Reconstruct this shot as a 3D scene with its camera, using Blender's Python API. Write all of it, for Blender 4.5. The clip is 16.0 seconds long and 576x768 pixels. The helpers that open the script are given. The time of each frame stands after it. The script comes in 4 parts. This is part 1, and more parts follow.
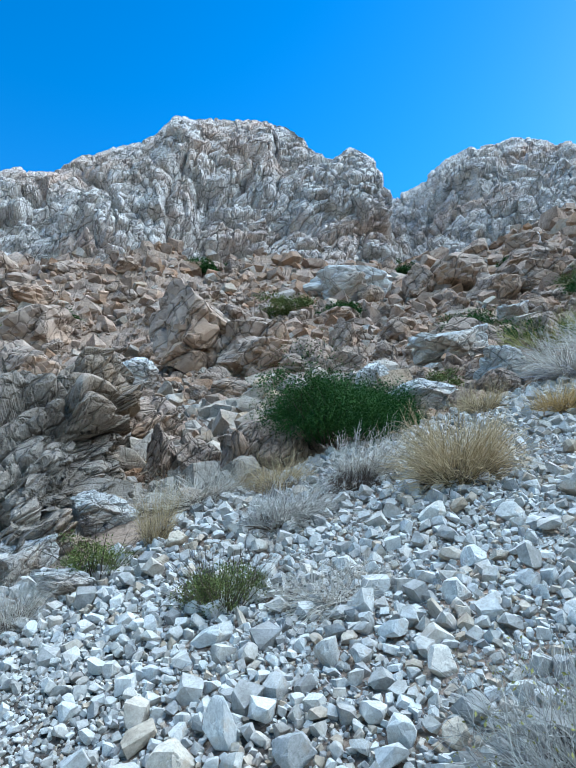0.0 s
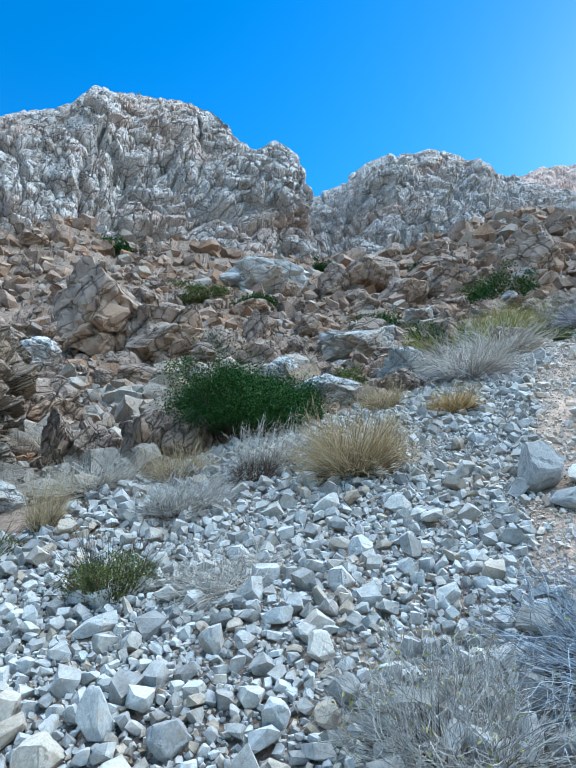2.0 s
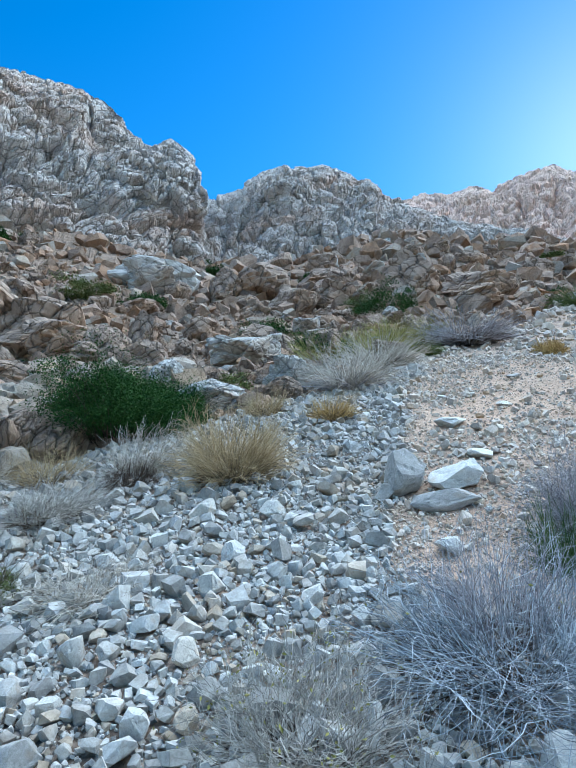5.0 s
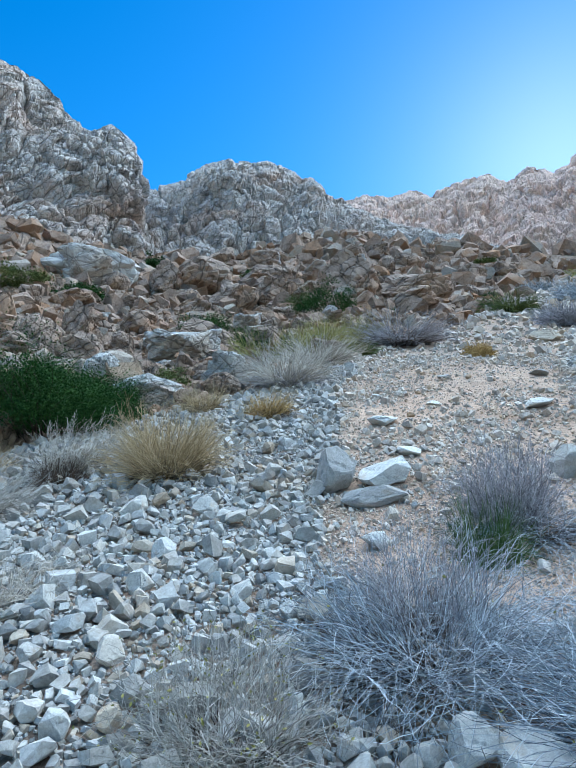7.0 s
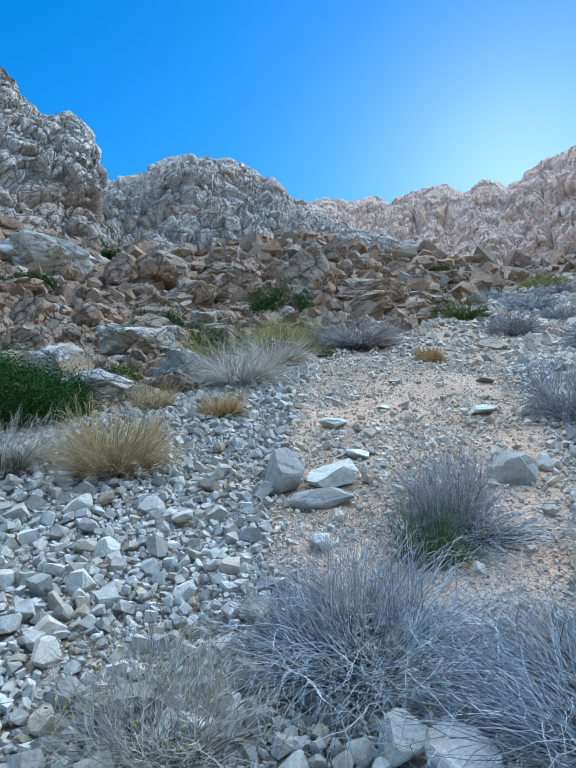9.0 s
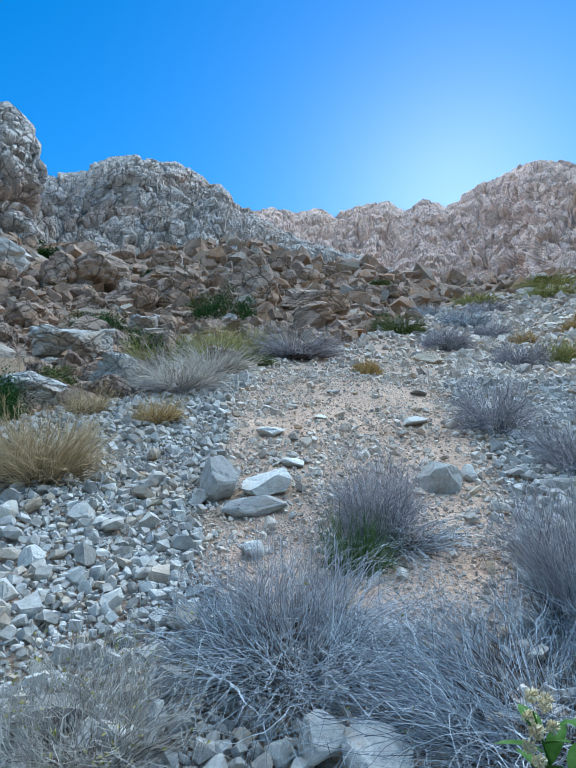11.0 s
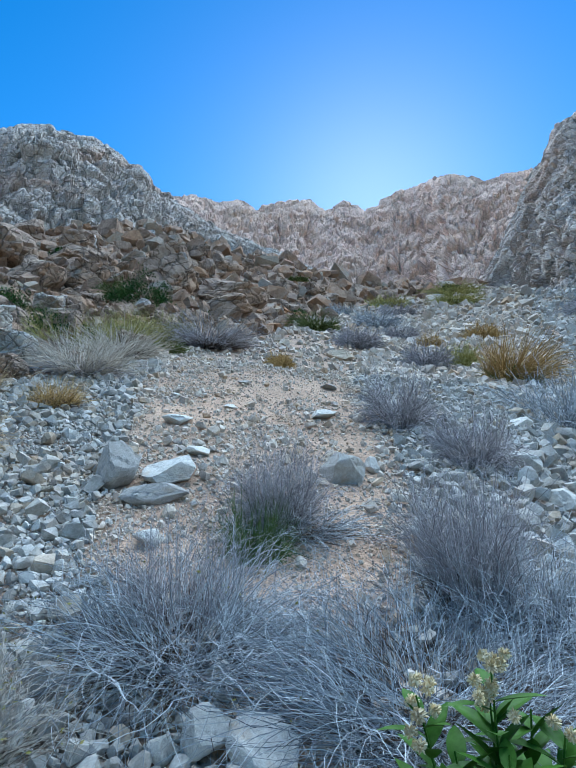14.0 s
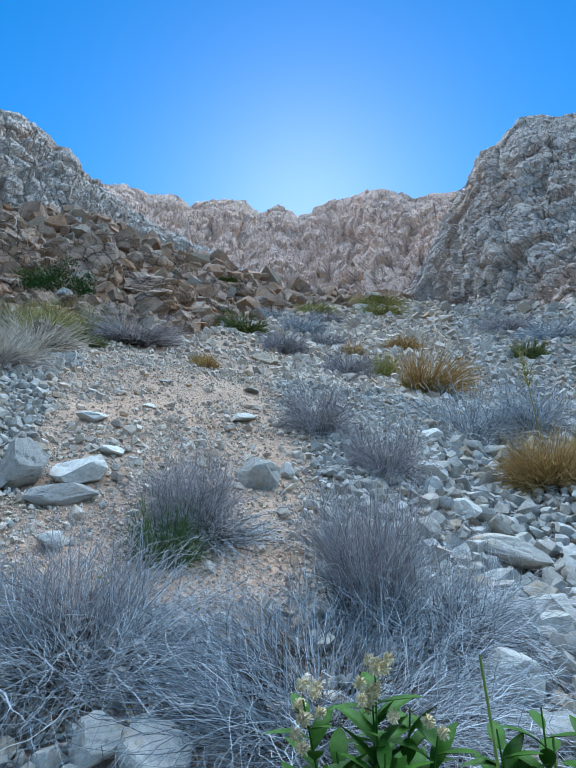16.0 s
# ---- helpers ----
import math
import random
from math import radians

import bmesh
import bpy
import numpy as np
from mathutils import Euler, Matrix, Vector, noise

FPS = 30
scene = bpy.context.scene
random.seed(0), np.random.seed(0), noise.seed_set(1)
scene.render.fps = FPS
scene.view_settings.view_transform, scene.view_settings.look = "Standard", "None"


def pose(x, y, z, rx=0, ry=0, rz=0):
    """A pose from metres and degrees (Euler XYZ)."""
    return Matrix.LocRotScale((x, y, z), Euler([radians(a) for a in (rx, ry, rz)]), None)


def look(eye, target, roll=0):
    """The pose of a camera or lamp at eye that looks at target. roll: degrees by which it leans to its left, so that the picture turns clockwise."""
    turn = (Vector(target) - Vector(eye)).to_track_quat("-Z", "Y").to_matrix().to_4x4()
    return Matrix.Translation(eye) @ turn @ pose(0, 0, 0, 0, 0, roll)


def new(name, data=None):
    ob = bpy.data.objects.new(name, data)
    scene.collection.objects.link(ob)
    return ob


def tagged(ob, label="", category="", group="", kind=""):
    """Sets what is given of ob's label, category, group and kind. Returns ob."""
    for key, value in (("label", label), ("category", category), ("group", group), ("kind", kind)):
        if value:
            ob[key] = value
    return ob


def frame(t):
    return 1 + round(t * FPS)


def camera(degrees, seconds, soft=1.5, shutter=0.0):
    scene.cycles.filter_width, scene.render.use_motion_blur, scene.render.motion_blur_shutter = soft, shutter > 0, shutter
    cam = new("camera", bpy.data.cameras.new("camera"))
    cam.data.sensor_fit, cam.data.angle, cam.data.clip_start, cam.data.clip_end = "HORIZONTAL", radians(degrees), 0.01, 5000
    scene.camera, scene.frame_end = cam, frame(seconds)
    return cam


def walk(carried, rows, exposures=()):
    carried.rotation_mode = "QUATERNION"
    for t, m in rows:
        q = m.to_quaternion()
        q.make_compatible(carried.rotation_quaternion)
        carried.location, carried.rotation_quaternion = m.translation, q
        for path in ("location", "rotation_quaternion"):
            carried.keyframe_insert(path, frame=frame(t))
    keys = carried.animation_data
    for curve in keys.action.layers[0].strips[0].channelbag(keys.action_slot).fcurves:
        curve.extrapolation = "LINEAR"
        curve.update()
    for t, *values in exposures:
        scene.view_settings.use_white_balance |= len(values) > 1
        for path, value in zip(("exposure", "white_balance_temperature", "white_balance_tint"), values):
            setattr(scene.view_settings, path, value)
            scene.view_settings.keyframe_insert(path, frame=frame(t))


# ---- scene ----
cam = camera(54.46, 16.0, 0.8)
EXPOSURES = [(0, 1.19, 5800, 0), (4, 1.07, 5800, 0), (9, 0.92, 5800, 0), (16, 0.74, 5800, 0)]
PATH = [
    (0, look((0.000, -0.000, 1.500), (0.000, 4.776, 2.979), 1.15)),
    (0.5, look((0.010, 0.014, 1.498), (0.162, 4.795, 2.953), 1.27)),
    (1, look((0.040, 0.017, 1.493), (0.403, 4.793, 2.927), 1.36)),
    (1.5, look((0.063, 0.003, 1.493), (0.645, 4.761, 2.917), 1.39)),
    (2, look((0.070, -0.011, 1.491), (0.847, 4.718, 2.915), 1.41)),
    (2.5, look((0.070, -0.027, 1.494), (1.032, 4.665, 2.928), 1.46)),
    (3, look((0.083, -0.042, 1.492), (1.206, 4.610, 2.941), 1.45)),
    (3.5, look((0.086, -0.051, 1.490), (1.369, 4.555, 2.953), 1.41)),
    (4, look((0.099, -0.055, 1.490), (1.532, 4.505, 2.959), 1.04)),
    (6.5, look((0.144, -0.107, 1.495), (2.250, 4.187, 2.952), -1.09)),
    (7, look((0.146, -0.118, 1.491), (2.356, 4.129, 2.931), -0.88)),
    (7.5, look((0.142, -0.116, 1.495), (2.443, 4.088, 2.920), -0.68)),
    (8, look((0.145, -0.126, 1.497), (2.532, 4.032, 2.916), -0.57)),
    (8.5, look((0.148, -0.142, 1.496), (2.615, 3.968, 2.918), -0.47)),
    (9, look((0.158, -0.161, 1.499), (2.713, 3.891, 2.930), -0.49)),
    (11.5, look((0.157, -0.230, 1.488), (3.227, 3.421, 2.988), -0.85)),
    (12, look((0.174, -0.222, 1.490), (3.338, 3.349, 2.987), -0.80)),
    (12.5, look((0.188, -0.224, 1.485), (3.448, 3.261, 2.977), -0.77)),
    (13, look((0.205, -0.222, 1.486), (3.561, 3.180, 2.957), -0.83)),
    (13.5, look((0.217, -0.199, 1.479), (3.662, 3.123, 2.927), -0.86)),
    (14, look((0.254, -0.183, 1.468), (3.795, 3.046, 2.895), -0.88)),
    (14.5, look((0.269, -0.204, 1.467), (3.921, 2.902, 2.885), -0.88)),
    (15, look((0.261, -0.219, 1.474), (4.022, 2.752, 2.897), -0.84)),
    (15.5, look((0.255, -0.236, 1.476), (4.122, 2.588, 2.912), -0.61)),
    (16, look((0.253, -0.242, 1.483), (4.204, 2.464, 2.919), -0.26)),
]
walk(cam, PATH, EXPOSURES)

# ---- light ----
SUN_BEARING, SUN_HEIGHT = 58.0, 34.0
world = bpy.data.worlds.new("sky")
scene.world = world
world.use_nodes = True
wn = world.node_tree
sky = wn.nodes.new("ShaderNodeTexSky")
sky.sky_type, sky.sun_disc = "NISHITA", False
sky.sun_elevation, sky.sun_rotation = radians(SUN_HEIGHT), radians(SUN_BEARING)
sky.altitude, sky.air_density, sky.dust_density, sky.ozone_density = 200, 1.0, 0.12, 1.5
deep = wn.nodes.new("ShaderNodeHueSaturation")
deep.inputs["Hue"].default_value = 0.503
deep.inputs["Saturation"].default_value = 1.44
wn.links.new(sky.outputs[0], deep.inputs["Color"])
wn.links.new(deep.outputs[0], wn.nodes["Background"].inputs[0])
wn.nodes["Background"].inputs[1].default_value = 0.125
# Added sun-type lamp, 138 degrees wide: fills the ridge's shade as bright sky would.
sky_fill = new("sky_fill", bpy.data.lights.new("sky_fill", "SUN"))
sky_fill.data.energy, sky_fill.data.angle, sky_fill.data.color = 7.7, radians(138), (0.85, 0.925, 0.985)
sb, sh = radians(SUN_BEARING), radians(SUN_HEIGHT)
sky_fill.matrix_world = look((0, 0, 0), (-math.sin(sb) * math.cos(sh), -math.cos(sb) * math.cos(sh), -math.sin(sh)))


# ---- materials ----
def noise_node(nt, coord, scale, detail=4.0, rough=0.55):
    n = nt.nodes.new("ShaderNodeTexNoise")
    n.inputs["Scale"].default_value, n.inputs["Detail"].default_value = scale, detail
    n.inputs["Roughness"].default_value = rough
    nt.links.new(coord, n.inputs["Vector"])
    return n


def ramp_node(nt, value, stops):
    r = nt.nodes.new("ShaderNodeValToRGB")
    while len(r.color_ramp.elements) < len(stops):
        r.color_ramp.elements.new(0.5)
    for e, (pos, col) in zip(r.color_ramp.elements, stops):
        e.position, e.color = pos, (*col, 1) if len(col) == 3 else col
    nt.links.new(value, r.inputs[0])
    return r


def mix_node(nt, fac, a, b, mode="MIX"):
    m = nt.nodes.new("ShaderNodeMix")
    m.data_type, m.blend_type = "RGBA", mode
    for socket, value in ((m.inputs[0], fac), (m.inputs[6], a), (m.inputs[7], b)):
        if isinstance(value, (int, float)):
            socket.default_value = value
        elif isinstance(value, tuple):
            socket.default_value = (*value, 1)
        else:
            nt.links.new(value, socket)
    return m.outputs[2]


def base_material(name, rough=0.9):
    m = bpy.data.materials.new(name)
    m.use_nodes = True
    nt = m.node_tree
    b = nt.nodes["Principled BSDF"]
    b.inputs["Roughness"].default_value = rough
    b.inputs["Specular IOR Level"].default_value = 0.25
    return m, nt, b


def rock_material(name, pale, mid, stain, size, stain_at=0.55, bump=0.6, fabric=(10, 38, 15), island=False, obrand=False, crack=0.5):
    """Weathered limestone: pale and mid tones in patches, ochre stains, fine grain, and joints of two sizes along a leaning fabric."""
    m, nt, b = base_material(name)
    co = nt.nodes.new("ShaderNodeTexCoord").outputs["Object"]
    if obrand or island:
        geo = nt.nodes.new("ShaderNodeObjectInfo" if obrand else "ShaderNodeNewGeometry")
        rnd = geo.outputs["Random" if obrand else "Random Per Island"]
    big = noise_node(nt, co, 0.35 / size, 5, 0.6)
    mid_n = noise_node(nt, co, 2.2 / size, 6, 0.65)
    fine = noise_node(nt, co, 14 / size, 5, 0.7)
    tone = ramp_node(nt, mid_n.outputs["Fac"], ((0.32, mid), (0.62, pale)))
    patch = ramp_node(nt, big.outputs["Fac"], ((stain_at - 0.08, (0, 0, 0)), (stain_at + 0.12, (1, 1, 1))))
    col = mix_node(nt, patch.outputs[0], tone.outputs[0], stain)
    grain = ramp_node(nt, fine.outputs["Fac"], ((0.3, (0.62, 0.6, 0.58)), (0.55, (1, 1, 1)), (0.75, (1.12, 1.12, 1.1))))
    col = mix_node(nt, 0.75, col, grain.outputs[0], "MULTIPLY")
    if obrand or island:
        vary = ramp_node(nt, rnd, ((0.0, (0.62, 0.61, 0.61)), (0.3, (1.0, 0.95, 0.89)), (0.55, (1.0, 1.0, 1.0)), (0.84, (1.16, 1.14, 1.11)), (0.92, (1.0, 0.89, 0.77)), (1.0, (0.86, 0.70, 0.54))))
        col = mix_node(nt, 1.0, col, vary.outputs[0], "MULTIPLY")
    stretch = nt.nodes.new("ShaderNodeMapping")
    stretch.vector_type = "TEXTURE"
    stretch.inputs["Scale"].default_value = (0.8, 0.95, 1.7)
    stretch.inputs["Rotation"].default_value = [radians(a) for a in fabric]
    nt.links.new(co, stretch.inputs[0])
    warp = nt.nodes.new("ShaderNodeVectorMath")
    warp.operation = "MULTIPLY_ADD"
    warp.inputs[1].default_value = (0.22 * size,) * 3
    nt.links.new(mid_n.outputs["Color"], warp.inputs[0])
    nt.links.new(stretch.outputs[0], warp.inputs[2])
    height = fine.outputs["Fac"]
    for cell, width, dark, weight in ((0.50, 0.03, 0.30, 2.4), (0.19, 0.045, 0.42, 1.2)):
        vor = nt.nodes.new("ShaderNodeTexVoronoi")
        vor.feature = "DISTANCE_TO_EDGE"
        vor.inputs["Scale"].default_value = 1 / (cell * size)
        nt.links.new(warp.outputs[0], vor.inputs["Vector"])
        line = ramp_node(nt, vor.outputs["Distance"], ((0.0, (dark, dark * 0.95, dark * 0.9)), (width, (1, 1, 1))))
        col = mix_node(nt, crack, col, line.outputs[0], "MULTIPLY")
        relief_of = ramp_node(nt, vor.outputs["Distance"], ((0.0, (0, 0, 0)), (width * 1.5, (0.75, 0.75, 0.75)), (0.4, (1, 1, 1))))
        add = nt.nodes.new("ShaderNodeMath")
        add.operation = "MULTIPLY_ADD"
        add.inputs[1].default_value = weight * crack
        nt.links.new(relief_of.outputs[0], add.inputs[0])
        nt.links.new(height, add.inputs[2])
        height = add.outputs[0]
    nt.links.new(col, b.inputs["Base Color"])
    bp = nt.nodes.new("ShaderNodeBump")
    bp.inputs["Strength"].default_value, bp.inputs["Distance"].default_value = bump, 0.05 * size
    nt.links.new(height, bp.inputs["Height"])
    nt.links.new(bp.outputs[0], b.inputs["Normal"])
    return m


mat_cliff = rock_material("grey_limestone_cliff", (0.61, 0.55, 0.505), (0.43, 0.385, 0.355), (0.51, 0.375, 0.30), 5.0, 0.57, 0.8, crack=0.8)
mat_far = rock_material("rosy_limestone_ridge", (0.84, 0.62, 0.52), (0.64, 0.47, 0.395), (0.74, 0.54, 0.435), 6.0, 0.5, 0.7, (4, 8, 30), crack=0.55)
mat_buttress = rock_material("brown_grey_limestone_buttress", (0.66, 0.59, 0.545), (0.49, 0.43, 0.395), (0.54, 0.41, 0.34), 5.0, 0.52, 0.8, (15, 60, 60), crack=0.7)
mat_boulder = rock_material("brown_limestone_boulder", (0.43, 0.325, 0.255), (0.24, 0.168, 0.125), (0.37, 0.20, 0.10), 1.3, 0.60, 1.0, crack=0.8)
mat_outcrop = rock_material("grey_brown_layered_limestone", (0.33, 0.28, 0.235), (0.175, 0.142, 0.115), (0.29, 0.18, 0.10), 1.5, 0.62, 1.0, (10, 40, 25), crack=0.5)
mat_pale = rock_material("pale_limestone_boulder", (0.60, 0.58, 0.55), (0.38, 0.36, 0.34), (0.40, 0.27, 0.17), 0.9, 0.6, 0.9, crack=0.6)
mat_stone = rock_material("pale_scree_stone", (0.49, 0.475, 0.455), (0.30, 0.285, 0.265), (0.42, 0.32, 0.23), 0.22, 0.66, 0.5, island=True, crack=0.1)
mat_stone_one = rock_material("pale_loose_stone", (0.60, 0.59, 0.57), (0.42, 0.41, 0.39), (0.48, 0.37, 0.27), 0.22, 0.64, 0.5, obrand=True, crack=0.15)
mat_warm = rock_material("warm_pale_gravel", (0.62, 0.555, 0.495), (0.42, 0.365, 0.315), (0.50, 0.37, 0.27), 0.22, 0.6, 0.45, island=True, crack=0.1)
mat_talus = rock_material("dull_pale_talus", (0.42, 0.37, 0.32), (0.26, 0.22, 0.18), (0.36, 0.25, 0.165), 0.6, 0.58, 0.7, island=True, crack=0.3)
mat_rubble = rock_material("brown_rubble", (0.41, 0.305, 0.24), (0.23, 0.16, 0.12), (0.34, 0.20, 0.12), 1.2, 0.55, 0.7, island=True, crack=0.4)



def ground_material():
    """Pink-tan grit with gravel, its chips darkened for the shade between stones; it turns to brown bedrock where the
    attribute 'rock' is high.
    """
    m, nt, b = base_material("grit_and_bedrock")
    co = nt.nodes.new("ShaderNodeTexCoord").outputs["Object"]
    big = noise_node(nt, co, 0.9, 5, 0.6)
    grit = noise_node(nt, co, 38, 6, 0.75)
    sand = ramp_node(nt, big.outputs["Fac"], ((0.3, (0.39, 0.25, 0.172)), (0.6, (0.51, 0.35, 0.25))))
    speck = ramp_node(nt, grit.outputs["Fac"], ((0.35, (0.5, 0.48, 0.46)), (0.5, (0.95, 0.95, 0.95)), (0.66, (1.35, 1.37, 1.4))))
    sandc = mix_node(nt, 0.9, sand.outputs[0], speck.outputs[0], "MULTIPLY")
    warp = nt.nodes.new("ShaderNodeVectorMath")
    warp.operation = "MULTIPLY_ADD"
    warp.inputs[1].default_value = (0.05, 0.05, 0.05)
    nt.links.new(noise_node(nt, co, 22, 3).outputs["Color"], warp.inputs[0])
    nt.links.new(co, warp.inputs[2])
    vor = nt.nodes.new("ShaderNodeTexVoronoi")
    vor.inputs["Scale"].default_value = 26
    nt.links.new(warp.outputs[0], vor.inputs["Vector"])
    # Near-black chip tones put the shade between scree stones into the colour.
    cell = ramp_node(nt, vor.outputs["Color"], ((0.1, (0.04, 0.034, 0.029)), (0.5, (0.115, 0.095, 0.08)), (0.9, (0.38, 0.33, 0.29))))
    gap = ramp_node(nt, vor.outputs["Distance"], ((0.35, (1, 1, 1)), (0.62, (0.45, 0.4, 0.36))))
    gap_shade_chips = mix_node(nt, 0.9, cell.outputs[0], gap.outputs[0], "MULTIPLY")
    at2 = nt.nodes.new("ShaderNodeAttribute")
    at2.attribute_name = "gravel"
    sandc = mix_node(nt, at2.outputs["Fac"], sandc, gap_shade_chips)
    rb = noise_node(nt, co, 0.12, 6, 0.65)
    rm = noise_node(nt, co, 0.9, 6, 0.7)
    rf = noise_node(nt, co, 7.0, 5, 0.7)
    tone = ramp_node(nt, rm.outputs["Fac"], ((0.33, (0.165, 0.112, 0.083)), (0.64, (0.34, 0.25, 0.192))))
    warm = ramp_node(nt, rb.outputs["Fac"], ((0.42, (0, 0, 0)), (0.62, (1, 1, 1))))
    rc = mix_node(nt, warm.outputs[0], tone.outputs[0], (0.25, 0.17, 0.118))
    gr = ramp_node(nt, rf.outputs["Fac"], ((0.3, (0.6, 0.58, 0.56)), (0.6, (1.08, 1.08, 1.08))))
    rc = mix_node(nt, 0.8, rc, gr.outputs[0], "MULTIPLY")
    joint = nt.nodes.new("ShaderNodeVectorMath")
    joint.operation = "MULTIPLY_ADD"
    joint.inputs[1].default_value = (0.5, 0.5, 0.5)
    nt.links.new(rm.outputs["Color"], joint.inputs[0])
    nt.links.new(co, joint.inputs[2])
    cracks = None
    for scale, dark in ((0.9, 0.3), (2.6, 0.45)):
        jv = nt.nodes.new("ShaderNodeTexVoronoi")
        jv.feature = "DISTANCE_TO_EDGE"
        jv.inputs["Scale"].default_value = scale
        nt.links.new(joint.outputs[0], jv.inputs["Vector"])
        cracks = ramp_node(nt, jv.outputs["Distance"], ((0.0, (dark,) * 3), (0.05, (1, 1, 1))))
        rc = mix_node(nt, 0.75, rc, cracks.outputs[0], "MULTIPLY")
    at = nt.nodes.new("ShaderNodeAttribute")
    at.attribute_name = "rock"
    edge = ramp_node(nt, at.outputs["Fac"], ((0.35, (0, 0, 0)), (0.65, (1, 1, 1))))
    nt.links.new(mix_node(nt, edge.outputs[0], sandc, rc), b.inputs["Base Color"])
    bp = nt.nodes.new("ShaderNodeBump")
    bp.inputs["Strength"].default_value, bp.inputs["Distance"].default_value = 0.7, 0.02
    nt.links.new(grit.outputs["Fac"], bp.inputs["Height"])
    bp2 = nt.nodes.new("ShaderNodeBump")
    bp2.inputs["Strength"].default_value, bp2.inputs["Distance"].default_value = 0.6, 0.35
    nt.links.new(rm.outputs["Fac"], bp2.inputs["Height"])
    nt.links.new(bp.outputs[0], bp2.inputs["Normal"])
    nt.links.new(bp2.outputs[0], b.inputs["Normal"])
    return m


mat_ground = ground_material()


# ---- shape of the land ----
def hash3(i, j, k, s):
    """Three pseudo-random numbers in 0..1 for a lattice cell."""
    out = []
    for q in range(3):
        h = (i * 374761393 + j * 668265263 + k * 2147483647 + (s * 7 + q) * 1274126177) & 0xFFFFFFFF
        h = ((h ^ (h >> 13)) * 1103515245 + 12345) & 0xFFFFFFFF
        h = ((h ^ (h >> 16)) * 2654435761) & 0xFFFFFFFF
        out.append((h ^ (h >> 15)) / 4294967296.0)
    return out


def facets(p, cell, seed, stretch=(1, 1, 1), turn=(0, 0, 0), tilt=0.9):
    """Broken-rock relief: space is cut into blocks, and each gets a height and a leaning face. Returns height (about -1..1) and the distance to the joint."""
    rot = np.array(Euler([radians(a) for a in turn]).to_matrix())
    q = (p @ rot) / (cell * np.array(stretch))
    c0 = np.floor(q).astype(np.int64)
    n = len(q)
    d1, d2 = np.full(n, 9.0), np.full(n, 9.0)
    h = np.zeros(n)
    for dx in (-1, 0, 1):
        for dy in (-1, 0, 1):
            for dz in (-1, 0, 1):
                c = c0 + (dx, dy, dz)
                a = hash3(c[:, 0], c[:, 1], c[:, 2], seed)
                r = q - c - np.stack(a, 1)
                d = np.einsum("ij,ij->i", r, r)
                g = hash3(c[:, 0], c[:, 1], c[:, 2], seed + 50)
                hh = (g[0] + a[1] - 1.0) + tilt * ((g[1] - 0.5) * r[:, 0] + (g[2] - 0.5) * r[:, 1] + (a[0] - 0.5) * r[:, 2]) * 2
                near = d < d1
                d2 = np.where(near, d1, np.minimum(d2, d))
                h = np.where(near, hh, h)
                d1 = np.where(near, d, d1)
    return h, np.sqrt(d2) - np.sqrt(d1)


def smooth_noise(p, cell, seed, octaves=3):
    """Value noise, -1..1."""
    out, amp, tot = np.zeros(len(p)), 1.0, 0.0
    for o in range(octaves):
        q = p / (cell / 2 ** o)
        c0 = np.floor(q).astype(np.int64)
        f = q - c0
        f = f * f * (3 - 2 * f)
        v = np.zeros(len(p))
        for dx in (0, 1):
            for dy in (0, 1):
                for dz in (0, 1):
                    w = (f[:, 0] if dx else 1 - f[:, 0]) * (f[:, 1] if dy else 1 - f[:, 1]) * (f[:, 2] if dz else 1 - f[:, 2])
                    v += w * hash3(c0[:, 0] + dx, c0[:, 1] + dy, c0[:, 2] + dz, seed + o * 3)[0]
        out += amp * (2 * v - 1)
        tot += amp
        amp *= 0.5
    return out / tot


def step(a, b, x):
    t = np.clip((x - a) / (b - a), 0, 1)
    return t * t * (3 - 2 * t)


EYE_HEIGHT = 1.5
# The foot of the cliffs round the corrie, by bearing: height angle and distance.
FOOT_BEARING = [-180, -100, -60, -36, -24, -16, -10, 0, 10, 22, 30, 36, 45, 57, 69, 76, 85, 96, 120, 180]
FOOT_ANGLE = [-24, -8, 14, 23, 27, 29.5, 29, 29.5, 29, 29.5, 31, 31, 29.5, 26, 24.5, 22.8, 21.5, 20, 4, -24]
FOOT_DISTANCE = [90, 80, 70, 62, 62, 64, 66, 68, 70, 74, 76, 84, 100, 110, 100, 66, 56, 52, 70, 90]


def gully(x, y):
    """The dry stream bed right of the path: how deep it is cut."""
    t = np.clip((x - 2.5) / 10.0, -0.3, 1.2)
    line = 0.35 + 0.9 * t + 3.0 * t * t
    return np.exp(-((y - line) / 0.75) ** 2) * 0.34 * step(2.8, 5.0, x) * (1 - step(13, 18, x))


